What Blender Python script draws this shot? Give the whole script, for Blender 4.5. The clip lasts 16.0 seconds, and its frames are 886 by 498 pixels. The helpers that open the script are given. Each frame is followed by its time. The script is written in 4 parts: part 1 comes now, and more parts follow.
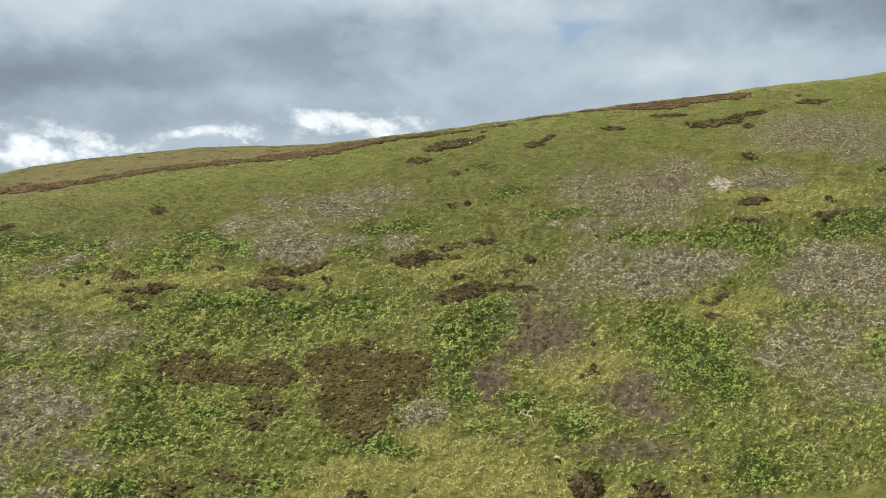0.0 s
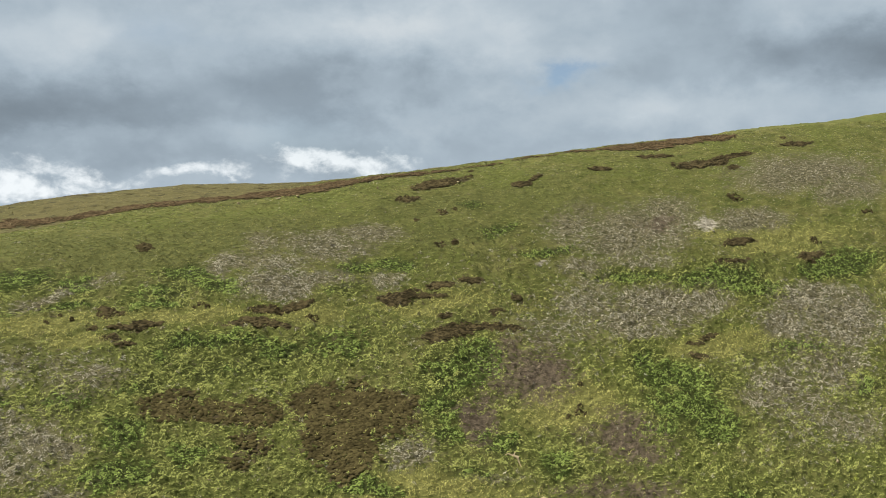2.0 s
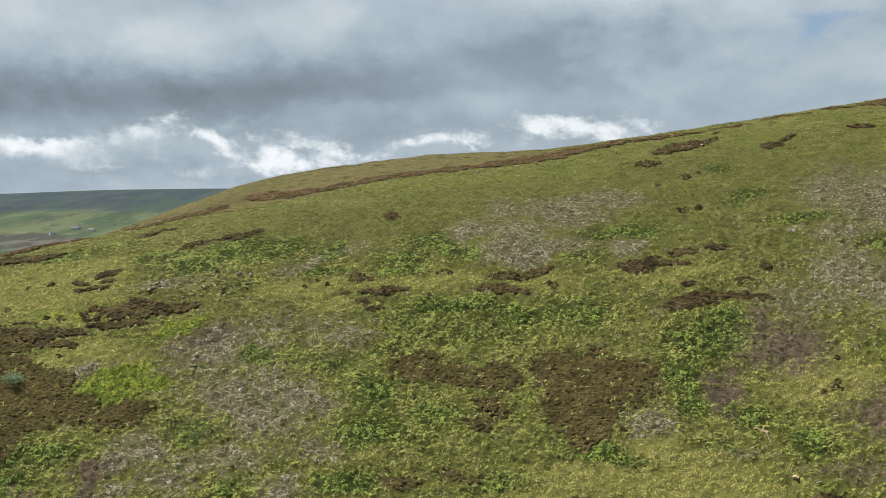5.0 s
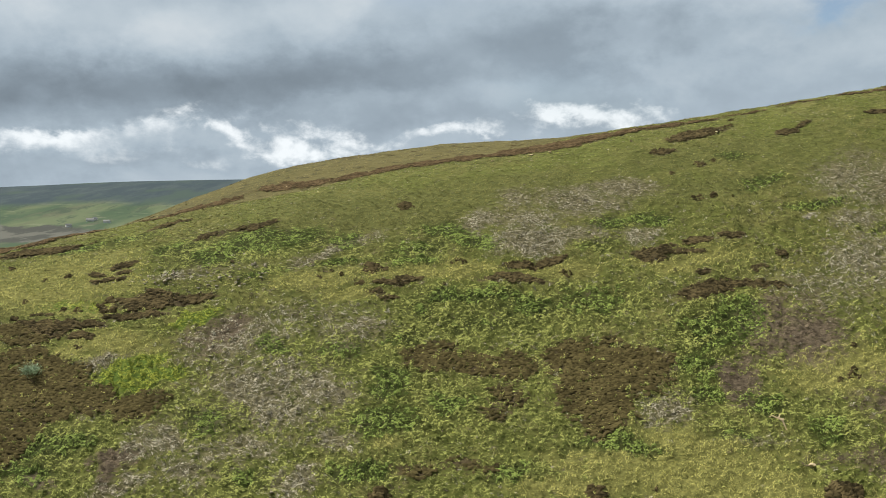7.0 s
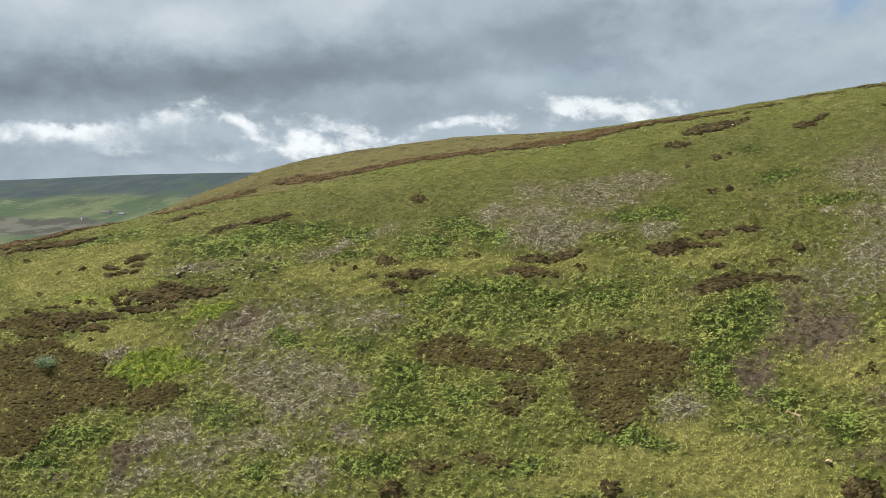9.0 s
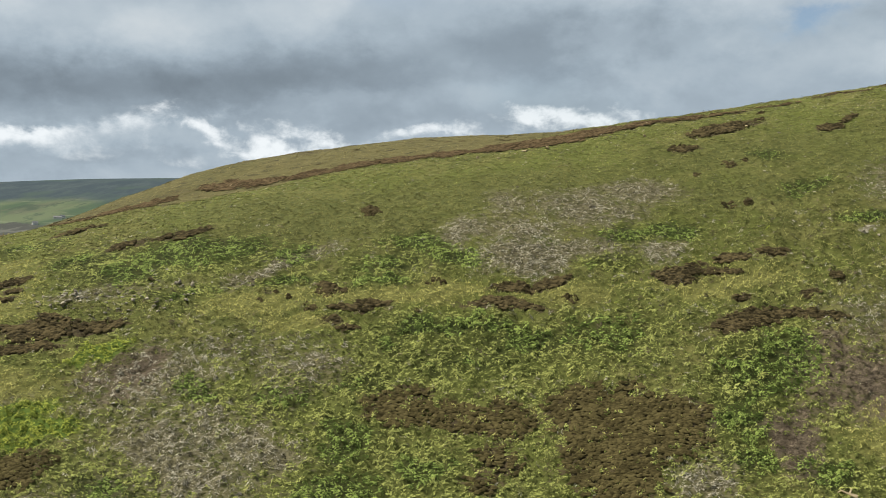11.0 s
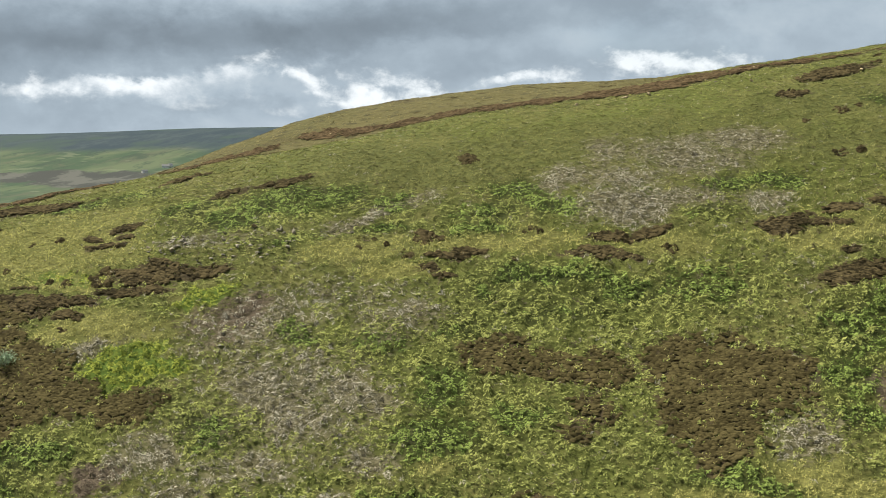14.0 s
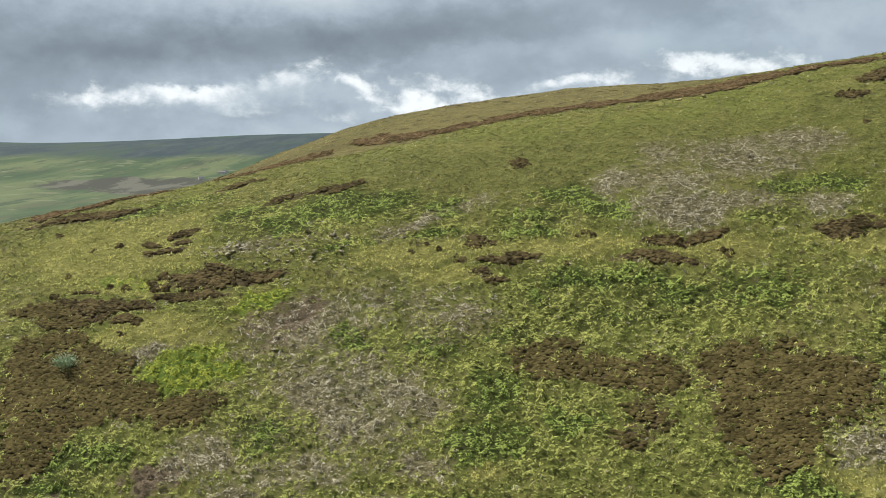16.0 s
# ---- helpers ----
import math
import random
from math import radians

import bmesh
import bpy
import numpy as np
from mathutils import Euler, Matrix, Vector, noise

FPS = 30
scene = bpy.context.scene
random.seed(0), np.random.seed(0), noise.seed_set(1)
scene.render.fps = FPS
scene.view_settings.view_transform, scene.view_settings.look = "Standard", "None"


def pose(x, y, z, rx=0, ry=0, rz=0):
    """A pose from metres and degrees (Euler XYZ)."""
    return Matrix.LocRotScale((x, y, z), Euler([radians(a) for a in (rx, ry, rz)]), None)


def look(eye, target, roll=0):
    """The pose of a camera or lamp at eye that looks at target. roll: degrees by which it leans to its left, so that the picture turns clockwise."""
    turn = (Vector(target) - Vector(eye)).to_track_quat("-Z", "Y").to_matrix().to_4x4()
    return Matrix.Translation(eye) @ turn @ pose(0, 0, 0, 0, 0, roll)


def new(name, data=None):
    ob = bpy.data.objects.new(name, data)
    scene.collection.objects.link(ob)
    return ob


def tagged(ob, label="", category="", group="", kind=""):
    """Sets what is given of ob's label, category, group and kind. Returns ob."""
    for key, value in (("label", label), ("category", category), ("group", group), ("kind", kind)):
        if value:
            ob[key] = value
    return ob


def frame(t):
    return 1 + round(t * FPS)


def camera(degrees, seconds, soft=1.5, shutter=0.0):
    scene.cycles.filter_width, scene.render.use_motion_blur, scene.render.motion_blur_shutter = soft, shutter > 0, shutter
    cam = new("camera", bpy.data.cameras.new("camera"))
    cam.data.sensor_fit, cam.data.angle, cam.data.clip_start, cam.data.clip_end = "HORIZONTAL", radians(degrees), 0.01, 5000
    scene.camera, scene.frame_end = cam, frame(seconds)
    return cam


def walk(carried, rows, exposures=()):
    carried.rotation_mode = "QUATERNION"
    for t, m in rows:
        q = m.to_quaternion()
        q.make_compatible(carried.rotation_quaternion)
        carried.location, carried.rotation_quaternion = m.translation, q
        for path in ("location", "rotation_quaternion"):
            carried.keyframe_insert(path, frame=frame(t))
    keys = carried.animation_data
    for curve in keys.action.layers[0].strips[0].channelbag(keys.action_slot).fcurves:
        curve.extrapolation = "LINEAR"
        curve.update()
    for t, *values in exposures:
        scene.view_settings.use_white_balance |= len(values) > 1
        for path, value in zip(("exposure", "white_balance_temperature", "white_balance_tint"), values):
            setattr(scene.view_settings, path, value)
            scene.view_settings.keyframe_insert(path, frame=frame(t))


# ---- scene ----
cam = camera(50.54, 16.0, soft=0.5)
ROWS = [
    (0.0, pose(0.00, 0.00, 45.00, 87.189, -0.741, -14.561)),
    (0.5, pose(0.00, 0.00, 45.00, 88.021, -0.787, -16.578)),
    (1.0, pose(0.00, 0.00, 45.00, 88.671, -0.939, -16.206)),
    (1.5, pose(0.00, 0.00, 45.00, 89.195, -1.050, -15.535)),
    (2.0, pose(0.00, 0.00, 45.00, 89.561, -1.115, -15.325)),
    (2.5, pose(0.00, 0.00, 45.00, 89.687, -1.161, -15.201)),
    (3.0, pose(0.00, 0.00, 45.00, 89.575, -1.122, -14.231)),
    (3.5, pose(0.00, 0.00, 45.00, 89.268, -0.984, -11.987)),
    (4.0, pose(0.00, 0.00, 45.00, 88.725, -0.954, -8.468)),
    (4.5, pose(0.00, 0.00, 45.00, 87.994, -0.744, -3.499)),
    (4.7, pose(0.00, 0.00, 45.00, 87.701, -0.660, -1.696)),
    (6.8, pose(0.00, 0.00, 45.00, 86.678, 0.035, 0.623)),
    (7.0, pose(0.00, 0.00, 45.00, 86.700, 0.000, -0.000)),
    (7.5, pose(0.00, 0.00, 45.00, 86.735, -0.019, -1.314)),
    (8.0, pose(0.00, 0.00, 45.00, 86.630, -0.018, -1.097)),
    (8.5, pose(0.00, 0.00, 45.00, 86.399, -0.028, 0.157)),
    (8.7, pose(0.00, 0.00, 45.00, 86.286, -0.041, 0.871)),
    (9.2, pose(0.03, 2.30, 45.02, 86.290, -0.120, 0.760)),
    (9.7, pose(0.15, 11.00, 45.10, 86.340, -0.270, 0.420)),
    (10.3, pose(0.30, 22.60, 45.22, 86.430, -0.430, -0.080)),
    (10.8, pose(0.40, 29.53, 45.28, 86.545, -0.568, -0.612)),
    (11.0, pose(0.45, 33.33, 45.32, 86.780, -0.663, -1.370)),
    (11.5, pose(0.45, 33.33, 45.32, 87.239, -0.964, -1.890)),
    (12.0, pose(0.45, 33.33, 45.32, 87.026, -1.031, -1.118)),
    (12.5, pose(0.45, 33.33, 45.32, 86.138, -1.015, 0.703)),
    (13.0, pose(0.45, 33.33, 45.32, 85.053, -0.984, 2.286)),
    (13.5, pose(0.45, 33.33, 45.32, 84.099, -0.774, 3.578)),
    (14.0, pose(0.45, 33.33, 45.32, 83.572, -0.477, 4.537)),
    (14.5, pose(0.45, 33.33, 45.32, 83.501, -0.266, 5.368)),
    (15.0, pose(0.45, 33.33, 45.32, 83.613, 0.023, 6.264)),
    (15.5, pose(0.45, 33.33, 45.32, 83.767, 0.053, 7.213)),
    (16.0, pose(0.45, 33.33, 45.32, 83.839, 0.019, 7.686)),
]
walk(cam, ROWS, exposures=[(0.0, 1.04), (0.5, 0.98), (1.0, 0.90), (4.0, 0.88), (8.5, 0.93), (11.0, 0.86), (12.5, 0.86), (13.0, 1.0), (13.5, 1.02), (16.0, 1.0)])

# ---- world and sun ----
world = bpy.data.worlds.new("sky")
scene.world = world
world.use_nodes = True
SUN_FROM = Vector((-0.52, 0.13, 0.844)).normalized()


def build_sky():
    nt = world.node_tree
    nt.nodes.clear()
    nd, ln = nt.nodes.new, nt.links.new

    def val(op, a, b=None, c=None, clamp=False):
        n = nd("ShaderNodeMath")
        n.operation, n.use_clamp = op, clamp
        for i, v in enumerate((a, b, c)):
            if v is None:
                continue
            if isinstance(v, (int, float)):
                n.inputs[i].default_value = v
            else:
                ln(v, n.inputs[i])
        return n.outputs[0]

    coord = nd("ShaderNodeTexCoord").outputs["Generated"]
    sep = nd("ShaderNodeSeparateXYZ")
    ln(coord, sep.inputs[0])
    az0 = val("ARCTAN2", sep.outputs[0], sep.outputs[1])
    el0 = sep.outputs[2]

    def fbm(sx, sz, scale, detail, rough, distort=0.0, shift=0.0, lift=0.0):
        m = nd("ShaderNodeMapping")
        m.inputs["Location"].default_value = (shift, shift * 0.7, shift * 0.3 + lift * sz)
        m.inputs["Scale"].default_value = (sx, sx, sz)
        ln(coord, m.inputs[0])
        n = nd("ShaderNodeTexNoise")
        n.inputs["Scale"].default_value, n.inputs["Detail"].default_value = scale, detail
        n.inputs["Roughness"].default_value, n.inputs["Distortion"].default_value = rough, distort
        ln(m.outputs[0], n.inputs[0])
        return n.outputs[0]

    # ragged cloud edges: the directions are shaken by noise before the banks are laid out
    wob1, wob2 = fbm(1, 1.6, 9, 6, 0.62), fbm(1, 1.6, 9, 6, 0.62, 0, 4.0)
    az = val("ADD", az0, val("MULTIPLY", val("SUBTRACT", wob1, 0.5), 0.20))
    el = val("ADD", el0, val("MULTIPLY", val("SUBTRACT", wob2, 0.5), 0.085))

    def bank(a, e, w, h, gain, total):
        u = val("DIVIDE", val("SUBTRACT", az, a), w)
        v = val("DIVIDE", val("SUBTRACT", el, e), h)
        g = val("EXPONENT", val("MULTIPLY", val("ADD", val("MULTIPLY", u, u), val("MULTIPLY", v, v)), -1.0))
        return val("MULTIPLY_ADD", g, gain, total)

    v = val("MULTIPLY_ADD", val("SUBTRACT", fbm(1, 1.6, 3.4, 8, 0.50, 0.2), 0.5), 0.20, 0.525)
    v = val("MULTIPLY_ADD", val("SUBTRACT", fbm(1, 1.4, 12, 7, 0.52, 0.2, 9.0), 0.5), 0.12, v)
    # billows: bright where the cloud thins upwards, dark on the undersides
    for scale, lift, gain, shift in ((4.0, 0.028, 0.42, 2.0), (10.0, 0.012, 0.20, 6.0)):
        v = val("MULTIPLY_ADD", val("SUBTRACT", fbm(1, 1.6, scale, 5, 0.5, 0.1, shift), fbm(1, 1.6, scale, 5, 0.5, 0.1, shift, lift)), gain, v)
    # heaped masses with firmer outlines
    for sx, scale, detail, lo, hi, gain, shift in ((1.5, 5.5, 9, 0.46, 0.60, 0.09, 14.0), (1.3, 13.0, 8, 0.47, 0.62, 0.05, 21.0)):
        puff = nd("ShaderNodeMapRange")
        puff.interpolation_type = "SMOOTHSTEP"
        ln(fbm(1, sx, scale, detail, 0.56, 0.15, shift), puff.inputs[0])
        puff.inputs[1].default_value, puff.inputs[2].default_value = lo, hi
        v = val("MULTIPLY_ADD", val("SUBTRACT", puff.outputs[0], 0.5), gain, v)
    for row in DARK_BASES:
        v = bank(*row, v)
    # a long flat-based bank of cloud whose foot climbs to the east
    foot = val("MULTIPLY_ADD", az, 0.15, 0.116)
    rise = nd("ShaderNodeMapRange")
    rise.interpolation_type = "SMOOTHSTEP"
    ln(val("SUBTRACT", el, foot), rise.inputs[0])
    rise.inputs[1].default_value, rise.inputs[2].default_value = -0.006, 0.010
    lid = nd("ShaderNodeMapRange")
    lid.interpolation_type = "SMOOTHSTEP"
    ln(val("SUBTRACT", el, foot), lid.inputs[0])
    lid.inputs[1].default_value, lid.inputs[2].default_value, lid.inputs[3].default_value, lid.inputs[4].default_value = 0.03, 0.10, 1.0, 0.0
    east = nd("ShaderNodeMapRange")
    east.interpolation_type = "SMOOTHSTEP"
    ln(az, east.inputs[0])
    east.inputs[1].default_value, east.inputs[2].default_value, east.inputs[3].default_value, east.inputs[4].default_value = -0.16, 0.06, 1.0, 0.0
    v = val("MULTIPLY_ADD", val("MULTIPLY", val("MULTIPLY", rise.outputs[0], lid.outputs[0]), east.outputs[0]), -0.08, v)
    for a, e, w, h, gain in HEAPS:  # lit above, shaded below
        up = val("DIVIDE", val("SUBTRACT", el, e), h)
        v = val("MULTIPLY_ADD", val("MULTIPLY", bank(a, e, w, h * 1.25, 1.0, 0.0), up), gain, v)
    ramp = nd("ShaderNodeValToRGB")
    ln(v, ramp.inputs[0])
    el_ = ramp.color_ramp.elements
    el_[0].position, el_[0].color = 0.08, (0.172, 0.212, 0.250, 1)
    el_[1].position, el_[1].color = 1.0, (0.74, 0.78, 0.80, 1)
    for p, c in ((0.34, (0.290, 0.355, 0.415, 1)), (0.50, (0.40, 0.48, 0.55, 1)), (0.68, (0.515, 0.59, 0.65, 1))):
        e = el_.new(p)
        e.color = c
    # torn bright openings between the banks
    hole = 0.0
    for row in BRIGHT_GAPS:
        hole = bank(*row, hole)
    rag = val("MULTIPLY_ADD", val("SUBTRACT", fbm(1, 1.5, 19, 7, 0.58, 0.2, 3.0), 0.5), 3.4, 1.0)
    hole = val("MULTIPLY", hole, val("MAXIMUM", rag, 0.0))
    torn = nd("ShaderNodeMapRange")
    torn.interpolation_type = "SMOOTHSTEP"
    ln(hole, torn.inputs[0])
    torn.inputs[1].default_value, torn.inputs[2].default_value = 0.38, 0.98
    lit = nd("ShaderNodeMix")
    lit.data_type = "RGBA"
    ln(torn.outputs[0], lit.inputs[0])
    ln(ramp.outputs[0], lit.inputs[6])
    lit.inputs[7].default_value = (0.90, 0.95, 0.98, 1)
    air = nd("ShaderNodeTexSky")
    air.sky_type, air.sun_disc = "NISHITA", False
    air.sun_elevation = math.asin(SUN_FROM.z)
    air.sun_rotation = math.atan2(SUN_FROM.x, SUN_FROM.y)
    blue = nd("ShaderNodeMix")
    blue.data_type = "RGBA"
    dim = nd("ShaderNodeVectorMath")
    dim.operation = "SCALE"
    dim.inputs["Scale"].default_value = 0.11
    ln(air.outputs[0], dim.inputs[0])
    gap = 0.0
    for row in BLUE_GAPS:
        gap = bank(*row, gap)
    ln(val("SUBTRACT", 1.0, gap, clamp=True), blue.inputs[0])
    ln(dim.outputs[0], blue.inputs[6])
    ln(lit.outputs[2], blue.inputs[7])
    bg, out = nd("ShaderNodeBackground"), nd("ShaderNodeOutputWorld")
    ln(blue.outputs[2], bg.inputs[0])
    bg.inputs[1].default_value = 0.54
    ln(bg.outputs[0], out.inputs[0])


# direction (radians round from north, sine of height), half widths, gain
BRIGHT_GAPS = [
    (-0.225, 0.070, 0.095, 0.022, 1.0), (0.155, 0.080, 0.090, 0.020, 1.05), (-0.43, 0.050, 0.12, 0.013, 0.62),
    (-0.11, 0.108, 0.060, 0.012, 0.30), (-0.12, 0.050, 0.06, 0.014, 0.80), (0.52, 0.128, 0.18, 0.018, 0.35),
    (0.02, 0.060, 0.08, 0.012, 0.75), (-0.30, 0.030, 0.20, 0.012, 0.40),
]
DARK_BASES = [
    (-0.52, 0.130, 0.15, 0.034, -0.06),
    (-0.36, 0.104, 0.22, 0.018, -0.10), (-0.10, 0.120, 0.14, 0.016, -0.06), (0.68, 0.20, 0.10, 0.03, -0.16),
    (0.49, 0.140, 0.2, 0.020, 0.16), (-0.42, 0.185, 0.16, 0.030, 0.10), (0.16, 0.220, 0.14, 0.02, 0.12),
]
HEAPS = [
    (-0.34, 0.136, 0.22, 0.036, 0.26), (-0.09, 0.160, 0.12, 0.032, 0.22), (0.16, 0.188, 0.13, 0.036, 0.30),
    (0.32, 0.176, 0.08, 0.030, 0.24), (0.45, 0.176, 0.06, 0.026, 0.14), (0.69, 0.215, 0.11, 0.035, 0.26),
    (-0.33, 0.040, 0.16, 0.012, 0.16), (0.05, 0.098, 0.14, 0.020, 0.14), (-0.75, 0.16, 0.25, 0.05, 0.30),
    (1.10, 0.20, 0.25, 0.06, 0.30),
]
BLUE_GAPS = [(0.385, 0.182, 0.027, 0.011, 0.9), (0.13, 0.118, 0.04, 0.02, 0.16), (0.16, 0.090, 0.06, 0.02, 0.15), (-0.02, 0.20, 0.05, 0.015, 0.18)]
build_sky()

sun = new("sun", bpy.data.lights.new("sun", "SUN"))
sun.data.energy, sun.data.angle, sun.data.color = 5.0, radians(0.8), (1.0, 0.97, 0.86)
sun.matrix_world = look(SUN_FROM * 300, (0, 0, 0))


# ---- materials ----
class Nodes:
    """Short hand for building one procedural material."""

    def __init__(self, name, rough=0.9, spec=0.2):
        self.mat = bpy.data.materials.new(name)
        self.mat.use_nodes = True
        self.nt = self.mat.node_tree
        self.bsdf = self.nt.nodes["Principled BSDF"]
        self.bsdf.inputs["Roughness"].default_value = rough
        self.bsdf.inputs["Specular IOR Level"].default_value = spec

    def add(self, kind):
        return self.nt.nodes.new(kind)

    def put(self, v, socket):
        if isinstance(v, (int, float)):
            socket.default_value = v
        elif isinstance(v, tuple):
            socket.default_value = (*v, 1.0) if len(v) == 3 else v
        else:
            self.nt.links.new(v, socket)

    def math(self, op, a, b=0.0, clamp=False):
        n = self.add("ShaderNodeMath")
        n.operation, n.use_clamp = op, clamp
        self.put(a, n.inputs[0]), self.put(b, n.inputs[1])
        return n.outputs[0]

    def noise(self, scale, detail=4, rough=0.6, stretch=(1, 1, 1), local=False):
        where = self.add("ShaderNodeTexCoord").outputs["Object"] if local else self.add("ShaderNodeNewGeometry").outputs["Position"]
        m = self.add("ShaderNodeMapping")
        m.inputs["Scale"].default_value = stretch
        self.put(where, m.inputs[0])
        n = self.add("ShaderNodeTexNoise")
        n.inputs["Scale"].default_value, n.inputs["Detail"].default_value, n.inputs["Roughness"].default_value = scale, detail, rough
        self.put(m.outputs[0], n.inputs[0])
        return n.outputs[0]

    def step(self, v, lo, hi):
        n = self.add("ShaderNodeMapRange")
        n.interpolation_type = "SMOOTHSTEP"
        self.put(v, n.inputs[0])
        n.inputs[1].default_value, n.inputs[2].default_value = lo, hi
        return n.outputs[0]

    def mix(self, f, a, b):
        n = self.add("ShaderNodeMix")
        n.data_type = "RGBA"
        self.put(f, n.inputs[0]), self.put(a, n.inputs[6]), self.put(b, n.inputs[7])
        return n.outputs[2]

    def attr(self, name):
        n = self.add("ShaderNodeAttribute")
        n.attribute_name = name
        return n.outputs["Fac"]

    def island(self):
        return self.add("ShaderNodeNewGeometry").outputs["Random Per Island"]

    def chance(self):
        return self.add("ShaderNodeObjectInfo").outputs["Random"]

    def done(self, colour, bump=None, depth=0.05, strength=0.6):
        self.put(colour, self.bsdf.inputs["Base Color"])
        if bump is not None:
            b = self.add("ShaderNodeBump")
            b.inputs["Strength"].default_value, b.inputs["Distance"].default_value = strength, depth
            self.put(bump, b.inputs["Height"])
            self.put(b.outputs[0], self.bsdf.inputs["Normal"])
        return self.mat


def turf_material():
    n = Nodes("hill_turf", 0.95, 0.12)
    big, mid, fine, grain = n.noise(0.06, 3), n.noise(0.35, 5, 0.6, (0.7, 1, 1)), n.noise(2.2, 4, 0.6, (0.5, 1, 1)), n.noise(5.0, 4, 0.7, (0.55, 1, 1))
    c = n.mix(n.step(mid, 0.35, 0.65), (0.064, 0.070, 0.017), (0.112, 0.106, 0.032))
    c = n.mix(n.step(big, 0.42, 0.62), c, (0.078, 0.086, 0.019))
    c = n.mix(n.step(fine, 0.50, 0.70), c, (0.036, 0.040, 0.010))
    blot = n.step(n.math("ADD", n.math("MULTIPLY", fine, 0.5), n.math("MULTIPLY", grain, 0.5)), 0.42, 0.58)
    for name, one, two, hard in (("olive", (0.090, 0.088, 0.025), (0.052, 0.058, 0.016), 0.30),
                                 ("yellow", (0.152, 0.142, 0.043), (0.080, 0.079, 0.022), 0.32),
                                 # bilberry pair near black: shade below the leaves put into the turf colour
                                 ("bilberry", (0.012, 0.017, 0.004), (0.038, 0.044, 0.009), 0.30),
                                 ("scree", (0.040, 0.034, 0.016), (0.140, 0.122, 0.070), 0.34),
                                 ("purple", (0.055, 0.040, 0.026), (0.110, 0.084, 0.058), 0.28),
                                 ("lime", (0.046, 0.076, 0.010), (0.082, 0.112, 0.018), 0.20),
                                 ("chalk", (0.09, 0.076, 0.055), (0.33, 0.295, 0.235), 0.25),
                                 ("heather", (0.030, 0.022, 0.011), (0.060, 0.044, 0.022), 0.14)):
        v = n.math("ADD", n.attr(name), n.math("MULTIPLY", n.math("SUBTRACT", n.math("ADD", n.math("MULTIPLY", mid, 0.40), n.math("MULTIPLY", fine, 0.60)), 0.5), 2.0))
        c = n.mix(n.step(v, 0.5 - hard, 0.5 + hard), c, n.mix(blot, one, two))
    c = n.mix(n.math("MULTIPLY", n.step(grain, 0.45, 0.8), 0.45), c, (0.045, 0.045, 0.016))
    h = n.math("ADD", n.math("MULTIPLY", fine, 0.6), n.math("MULTIPLY", grain, 0.4))
    return n.done(c, h, 0.22, 0.9)


def knoll_material():
    n = Nodes("knoll_grass", 0.95, 0.1)
    a, b, s = n.noise(0.03, 5), n.noise(0.8, 6, 0.72, (0.45, 1, 1)), n.noise(0.08, 7, 0.72, (0.5, 1.2, 1.0))
    c = n.mix(n.step(a, 0.35, 0.65), (0.090, 0.077, 0.031), (0.066, 0.061, 0.022))
    c = n.mix(n.step(b, 0.48, 0.66), c, (0.034, 0.029, 0.013))
    c = n.mix(n.math("MULTIPLY", n.step(s, 0.52, 0.68), 0.45), c, (0.046, 0.032, 0.017))
    return n.done(c, b, 0.5, 0.6)


def moor_material():
    n = Nodes("hazed_valley_and_moor", 0.95, 0.1)
    z = n.add("ShaderNodeSeparateXYZ")
    n.put(n.add("ShaderNodeNewGeometry").outputs["Position"], z.inputs[0])
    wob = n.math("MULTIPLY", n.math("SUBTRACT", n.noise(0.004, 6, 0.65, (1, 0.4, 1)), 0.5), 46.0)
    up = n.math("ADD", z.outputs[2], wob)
    field, strip = n.noise(0.010, 4, 0.6, (1, 0.22, 1)), n.noise(0.022, 7, 0.72, (1, 0.20, 1))
    # distance haze is put into these greyed greens and blue-dark moor tones
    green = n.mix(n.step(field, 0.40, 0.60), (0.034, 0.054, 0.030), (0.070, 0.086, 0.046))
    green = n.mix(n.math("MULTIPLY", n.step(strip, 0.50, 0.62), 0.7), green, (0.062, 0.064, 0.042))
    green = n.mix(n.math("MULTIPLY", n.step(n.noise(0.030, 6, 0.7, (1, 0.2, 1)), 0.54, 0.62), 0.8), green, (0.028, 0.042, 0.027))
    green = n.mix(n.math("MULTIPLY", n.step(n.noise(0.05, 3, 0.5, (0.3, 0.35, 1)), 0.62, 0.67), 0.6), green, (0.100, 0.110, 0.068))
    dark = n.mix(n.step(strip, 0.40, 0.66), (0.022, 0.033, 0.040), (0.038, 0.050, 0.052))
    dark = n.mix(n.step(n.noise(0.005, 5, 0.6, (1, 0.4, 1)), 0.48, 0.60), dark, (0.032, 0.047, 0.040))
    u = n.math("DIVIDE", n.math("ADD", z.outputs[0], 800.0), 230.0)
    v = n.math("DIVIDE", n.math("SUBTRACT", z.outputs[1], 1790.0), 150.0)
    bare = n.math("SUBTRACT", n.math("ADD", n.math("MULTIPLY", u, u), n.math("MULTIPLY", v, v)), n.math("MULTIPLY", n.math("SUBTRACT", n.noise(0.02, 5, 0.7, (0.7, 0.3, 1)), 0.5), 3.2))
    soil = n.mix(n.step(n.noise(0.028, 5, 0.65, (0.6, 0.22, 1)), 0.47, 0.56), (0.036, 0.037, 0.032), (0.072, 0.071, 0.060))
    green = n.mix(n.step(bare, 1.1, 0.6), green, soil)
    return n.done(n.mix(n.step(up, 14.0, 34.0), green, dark))


